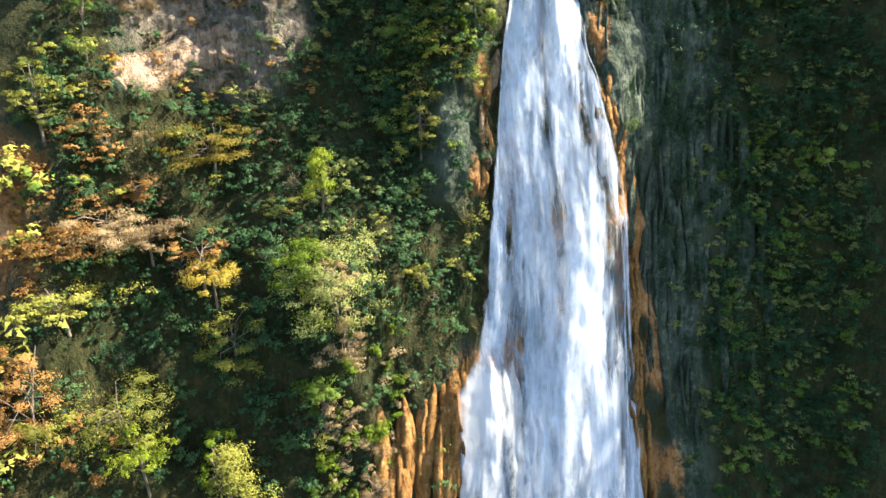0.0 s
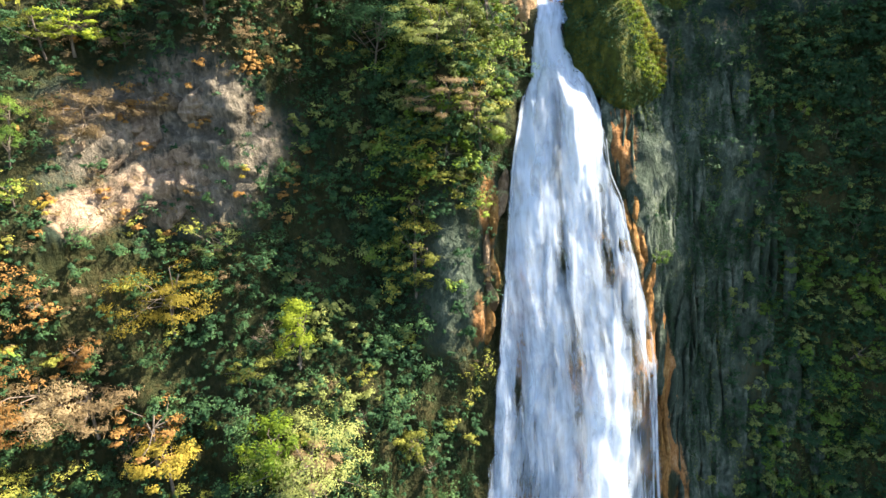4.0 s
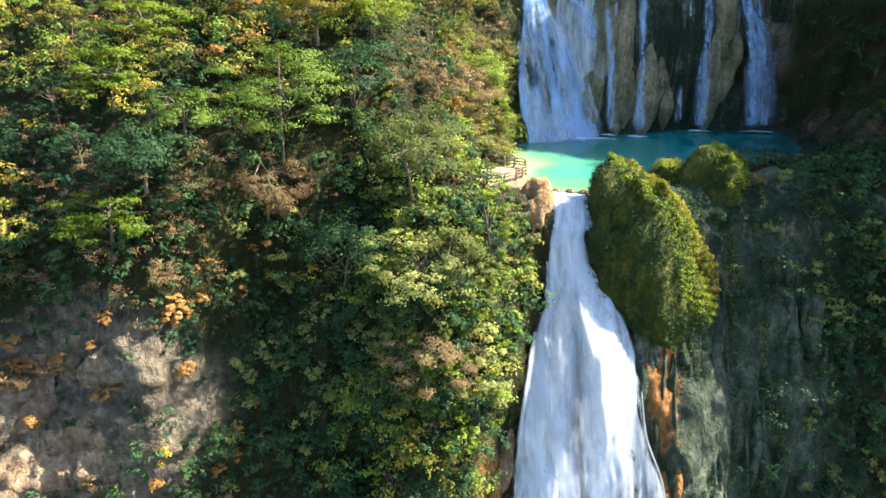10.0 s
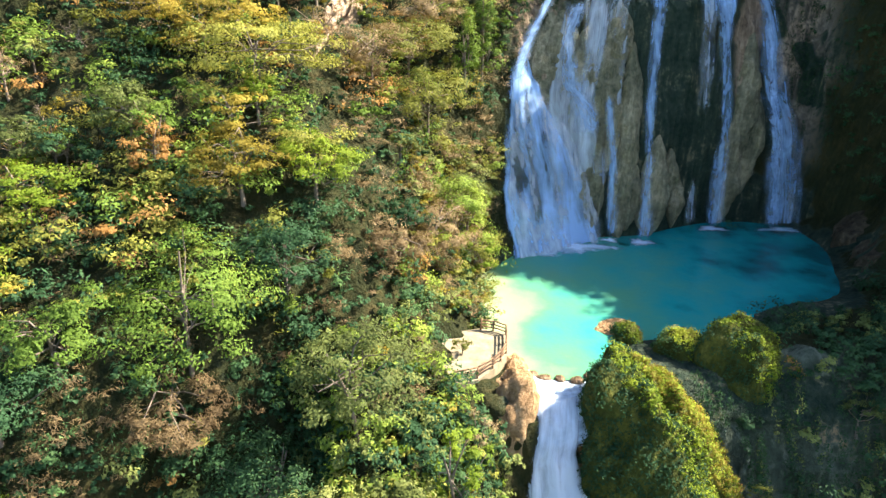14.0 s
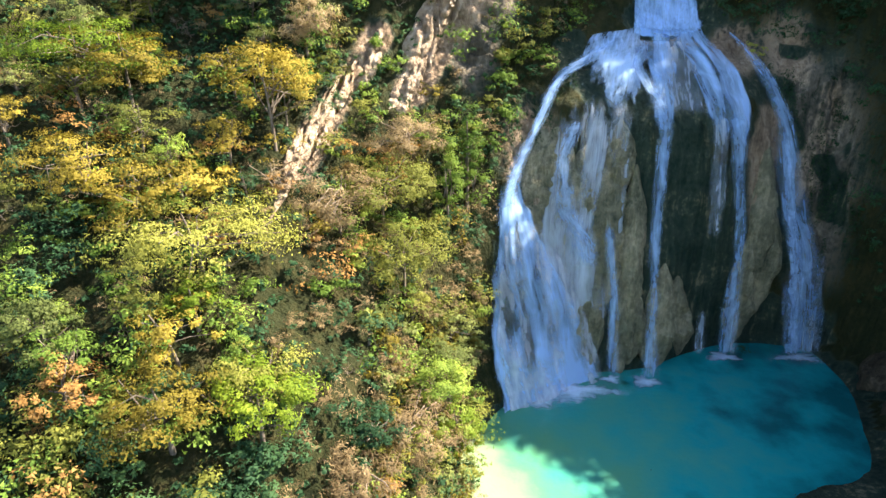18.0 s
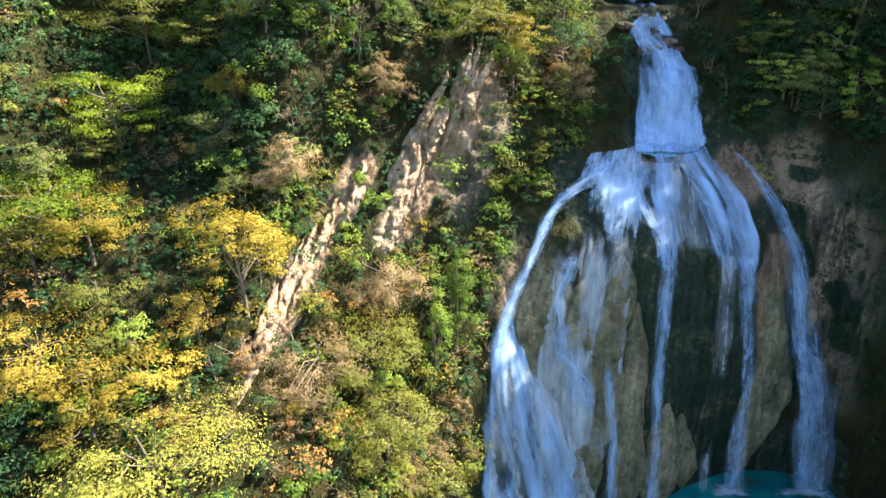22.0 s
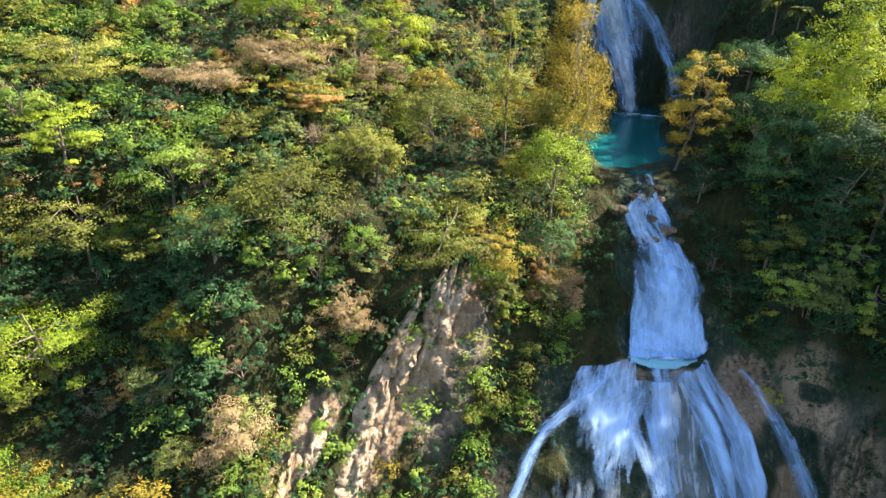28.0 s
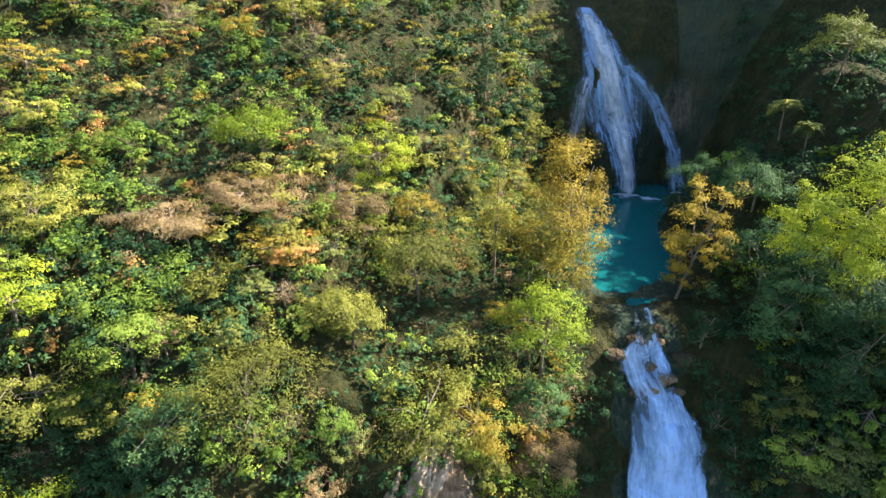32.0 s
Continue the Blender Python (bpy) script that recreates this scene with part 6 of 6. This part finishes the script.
for n_, (x_, a_, b_, w_, k_) in enumerate([
    (18.5, 46, 30, 6, 1.0), (21.5, 45, 30, 4, 0.9), (26.5, 45, 24, 4.5, 1.3), (29.5, 42, 20, 3.2, 1.5), (24.8, 32, 17, 3.5, 1.2), (30.5, 27, 16.5, 3, 1.6), (34, 30, 17, 3.6, 1.7), (36.3, 28, 20, 2.6, 1.6),
    (20.3, 46, 36, 4.5, 1.0), (23.5, 44, 33, 4.2, 1.3), (27.6, 47, 38, 3.4, 1.2), (33.8, 26, 15, 4.6, 2.0), (29.2, 30, 15, 3.4, 1.6), (24.5, 30, 15, 4.2, 1.4), (46.8, 28, 15, 3.4, 1.4), 
    (38.3, 24, 16, 2.2, 1.2), (47.5, 44, 24, 3.4, 1.5), (46.3, 33, 18, 3.0, 1.6), (49.4, 36, 20, 2.8, 1.2), 
]):
    slab(x_, a_, b_, w_ * 1.1, 50 + n_, k_ * 0.9, dome, TUFA, 5.0, 9.0, 0.0)

# golden travertine columns beside the foot of the tall fall
AMBER = rock_material("golden_wet_travertine", tones=((0.06, 0.03, 0.01), (0.24, 0.12, 0.035), (0.44, 0.27, 0.11)))
buttress = thing("travertine_buttress", (0, 0, 0), "golden brown travertine columns at the foot of the tall fall", "rock")
cols_ = np.random.default_rng(91)
for n_ in range(34):
    x_ = 4.0 - 12.5 * cols_.uniform(0, 1) ** 1.2
    top_ = -45.2 - 0.35 * abs(x_ - 3.0) + cols_.uniform(-6, 0)
    curtain(x_, top_, top_ - cols_.uniform(7, 17), cols_.uniform(1.0, 3.0), 120 + n_, cols_.uniform(0.9, 2.6), buttress, AMBER, 0.1, 2.0, 0.4)
rim = thing("travertine_bank", (0, 0, 0), "orange travertine rim along the tall fall's edge", "rock")
for n_ in range(22):
    z_ = -6 - 1.9 * n_
    x_ = core_edges(z_ - 3)[1] + cols_.uniform(-0.3, 1.6)
    curtain(x_, z_, z_ - cols_.uniform(4, 9), cols_.uniform(0.6, 1.5), 160 + n_, cols_.uniform(0.5, 1.2), rim, AMBER, 0.1, 3.6)
for n_ in range(16):
    z_ = -40 - 1.4 * n_
    x_ = cols_.uniform(27.5, 29.5) + max(0.0, -0.16 * (z_ + 40)) * cols_.uniform(0, 1.4)
    curtain(x_, z_, z_ - cols_.uniform(4, 10), cols_.uniform(0.6, 1.5), 210 + n_, cols_.uniform(0.6, 1.6), rim, AMBER, 0.1, 2.0, 0.3)
for n_ in range(6):
    z_ = -4 - 3.2 * n_
    curtain(core_edges(z_)[0] - cols_.uniform(0.6, 1.8), z_, z_ - cols_.uniform(4, 8), cols_.uniform(0.8, 1.8), 190 + n_, 0.8, rim, AMBER if n_ % 2 else STONE, 0.1, 3.6)

# ---- ribs of the pale cliff ----
PALE = rock_material("pale_peach_limestone", tones=((0.12, 0.075, 0.045), (0.42, 0.31, 0.21), (0.68, 0.57, 0.44)))
cliff = thing("limestone_cliff", (0, 0, 0), "pale peach limestone ribs slanting across the wooded slope", "rock")
for n_ in range(38):
    f_ = (n_ + cols_.uniform(-0.5, 0.5)) / 37
    x_, z_ = np.interp(f_, [0, 0.45, 0.75, 1], [12.8, 6.8, 3.6, 1.6]), np.interp(f_, [0, 0.45, 0.75, 1], [69.5, 63.5, 57.0, 51.5])
    slab(x_ + cols_.uniform(-1.3, 1.1), z_ + cols_.uniform(-2.2, 1.2), z_ - cols_.uniform(4.5, 8.5), cols_.uniform(0.7, 1.9), 230 + n_, cols_.uniform(0.7, 1.8), cliff, PALE, 5.2, 10.2, cols_.uniform(0.25, 0.5))
for n_ in range(22):
    f_ = (n_ + cols_.uniform(-0.5, 0.5)) / 21
    x_, z_ = np.interp(f_, [0, 0.5, 1], [-1.8, -5.0, -9.0]), np.interp(f_, [0, 0.5, 1], [58.0, 52.0, 46.5])
    slab(x_ + cols_.uniform(-0.9, 0.9), z_ + cols_.uniform(-1.5, 0.8), z_ - cols_.uniform(3.5, 7.0), cols_.uniform(0.6, 1.6), 280 + n_, cols_.uniform(0.6, 1.5), cliff, PALE, 5.2, 10.2, cols_.uniform(0.2, 0.42))

LEDGE_ROCK = rock_material("tan_weathered_limestone", tones=((0.045, 0.034, 0.022), (0.18, 0.135, 0.09), (0.42, 0.33, 0.24)))
ledges = thing("rock_outcrop", (0, 0, 0), "tan weathered limestone outcrop with orange dry tufts", "rock")
for n_ in range(30):
    x_, z_ = cols_.uniform(-43, -25), cols_.uniform(-7, 7)
    slab(x_, z_, z_ - cols_.uniform(2.0, 5), cols_.uniform(2.0, 5.5), 420 + n_, cols_.uniform(0.2, 0.6), ledges, LEDGE_ROCK, 1.4, 3.3, cols_.uniform(0.2, 1.0))

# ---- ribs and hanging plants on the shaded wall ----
# tones darkened, so that ribs the sun reaches still look shaded
SLATE = rock_material("shade_darkened_mossy_rock", tones=((0.015, 0.024, 0.015), (0.048, 0.066, 0.045), (0.17, 0.185, 0.14)))
ribs = thing("cliff_ribs", (0, 0, 0), "dark grey-green fluted rock ribs on the shaded wall", "rock")
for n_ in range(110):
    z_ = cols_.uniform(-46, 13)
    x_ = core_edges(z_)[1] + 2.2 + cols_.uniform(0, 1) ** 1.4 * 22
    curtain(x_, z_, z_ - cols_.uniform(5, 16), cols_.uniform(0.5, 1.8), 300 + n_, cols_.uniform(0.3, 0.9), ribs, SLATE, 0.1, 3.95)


def vines(name, count, xr, sr, seed, leaf, keep, label):
    """Strings of small leaves that hang down the rock."""
    p, n, *_ = spots(count, xr, sr, seed, keep)
    r = np.random.default_rng(seed)
    down = np.array([0, 0, -1.0]) + n * n[:, 2:3]
    down /= np.linalg.norm(down, axis=1)[:, None] + 1e-6
    k = np.arange(11)
    step = r.uniform(0.25, 0.6, len(p))
    c = p[:, None] + n[:, None] * 0.35 + down[:, None] * (k * step[:, None])[..., None] + r.normal(size=(len(p), 11, 3)) * 0.12
    v, f = leaf_cloud(c.reshape(-1, 3), np.full(c.size // 3, 0.34), 9, 0.22, seed, 1.0, 0.6)
    return tagged(new(name, mesh_of(name, v, f, LEAF[leaf])), label, "plants", kind="stuff")


def steep_wall(p, x, s):
    z = p[:, 2] - EYE
    return 1.0 * (x > main_edges(z)[1] + 2.5) * (p[:, 1] < 111)


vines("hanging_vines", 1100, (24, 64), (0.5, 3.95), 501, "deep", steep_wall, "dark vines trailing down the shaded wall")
vines("hanging_vines", 260, (24, 64), (0.5, 3.95), 502, "pale", steep_wall, "grey-green vines trailing down the shaded wall")
vines("hanging_vines", 420, (-24, 9), (0.9, 4.2), 503, "deep", left_side, "dark vines trailing in the hollow beside the fall")
vines("hanging_vines", 120, (13, 62), (5.6, 7.6), 504, "deep", lambda p, x, s: np.abs(x - 35) > np.interp(p[:, 2] - EYE, [16, 40, 52, 58], [22, 17, 11, 6]), "dark vines beside the domed fall")

# every kind stands somewhere
for kind_, protos_ in NURSERY.items():
    for n_, proto_ in enumerate(protos_):
        if proto_.name not in used:
            plant(proto_, land(-44 + 3 * n_, 5.2 + 0.2 * n_), 0.8, 0, LABELS[kind_], "trees on the sunlit slope")

deck_bush = make_tree("bush", 410, 1.5, 1.0, "olive", "round", 60, 14, 0.16, 0.05)
deck_bush.matrix_basis = pose(6.3, 110.6, DECK)
tagged(deck_bush, "small round olive bush on the lookout", "bush")
# added: their dark leaves stand in for the large tree's shaded lower crown
hero("full", 343, 51.0, 9.8, 8, 6.0, "deep", "broad dark green tree under the large tree", clumps=80)
hero("round", 344, 52.5, 9.7, 9, 6.5, "deep", "dark tree added to fill the large tree's shaded underside", clumps=80)

# sunlit trees that stand out of the dark lower slope
for style_, n_, x_, s_, h_, r_, leaf_, clumps_, words_ in (
    ("full", 353, -17.5, 1.05, 8, 4.6, "lime", 60, "bright green tree jutting from the cliff"),
    ("full", 355, -14.5, 1.02, 7, 3.4, "dry", 40, "dry brown tree between two green trees"),
    ("tiers", 357, -31.5, 1.05, 8, 3.6, "rust", 24, "small rust-coloured tree on the dark slope"),
    ("tall", 361, -26.5, 0.42, 13, 5.0, "olive", 60, "olive tree at the foot of the slope"),
    ("full", 362, -29.0, 0.5, 8, 3.4, "lime", 40, "bright green tree at the foot of the slope"),
    ("tiers", 365, -47.5, 1.2, 7, 5.0, "rust", 44, "rust-coloured dry tree in tiers"),
    ("tiers", 366, -39.0, 1.16, 7, 5.0, "dry", 44, "brown dry tree with thin crown"),
    ("full", 368, -50.5, 0.44, 10, 5.0, "rust", 60, "rust-coloured dry tree low on the slope"),
    ("tiers", 369, -46.5, 0.92, 7, 4.6, "olive", 40, "thin olive tree among dry trees"),
    ("full", 371, -9.0, 0.45, 7, 2.6, "dry", 30, "dry straw-coloured brush on the travertine"),
):
    hero(style_, n_, x_, s_, h_, r_, leaf_, words_, clumps=clumps_, per=84, size=0.32)

BANK_ROCK = rock_material("dark_brown_bank_rock", tones=((0.02, 0.016, 0.01), (0.075, 0.058, 0.036), (0.2, 0.155, 0.1)))
# sunlit trees and rocks beside the cascade
for style_, n_, x_, s_, h_, r_, leaf_, clumps_, words_ in (
    ("tiers", 380, 50.5, 8.5, 7, 4.0, "pale", 44, "pale green tree with layered crown beside the cascade"),
    ("full", 381, 54.0, 8.8, 6, 3.0, "fresh", 40, "sunlit green tree on the bank beside the cascade"),
    ("full", 382, 56.5, 8.4, 6, 3.4, "fresh", 44, "green tree above the dome's shaded flank"),
    ("full", 384, 57.5, 9.2, 12.5, 4.8, "pale", 44, "pale green tree on the shaded bank"),
):
    hero(style_, n_, x_, s_, h_, r_, leaf_, words_, clumps=clumps_, per=84, size=0.3)
for n_, (x_, s_, w_) in enumerate([(34.6, 9.5, 0.8), (33.4, 9.72, 0.7), (36.4, 9.8, 0.7), (31.0, 9.6, 0.9), (38.6, 9.55, 1.0), (32.6, 9.32, 0.6), (35.2, 9.36, 0.7), (37.4, 9.3, 0.6)]):
    q_ = land(x_, s_)
    boulder("boulder", (q_[0], q_[1] - 0.5, q_[2] - EYE - 0.1), (w_ * 1.3, w_, w_ * 0.7), 80 + n_, "wet dark rock in the rapids", mat=BANK_ROCK)
for n_, (x_, y_, z_, w_, d_, h_) in enumerate([(64.0, 139, 16, 5.5, 5, 5.5), (61.2, 131, 16.5, 6, 5, 6), (59.5, 123.5, 16.5, 5.5, 5, 6)]):
    boulder("boulder", (x_, y_, z_), (w_, d_, h_), 95 + n_, "bare brown rock bank beside the plunge pool", mat=BANK_ROCK)
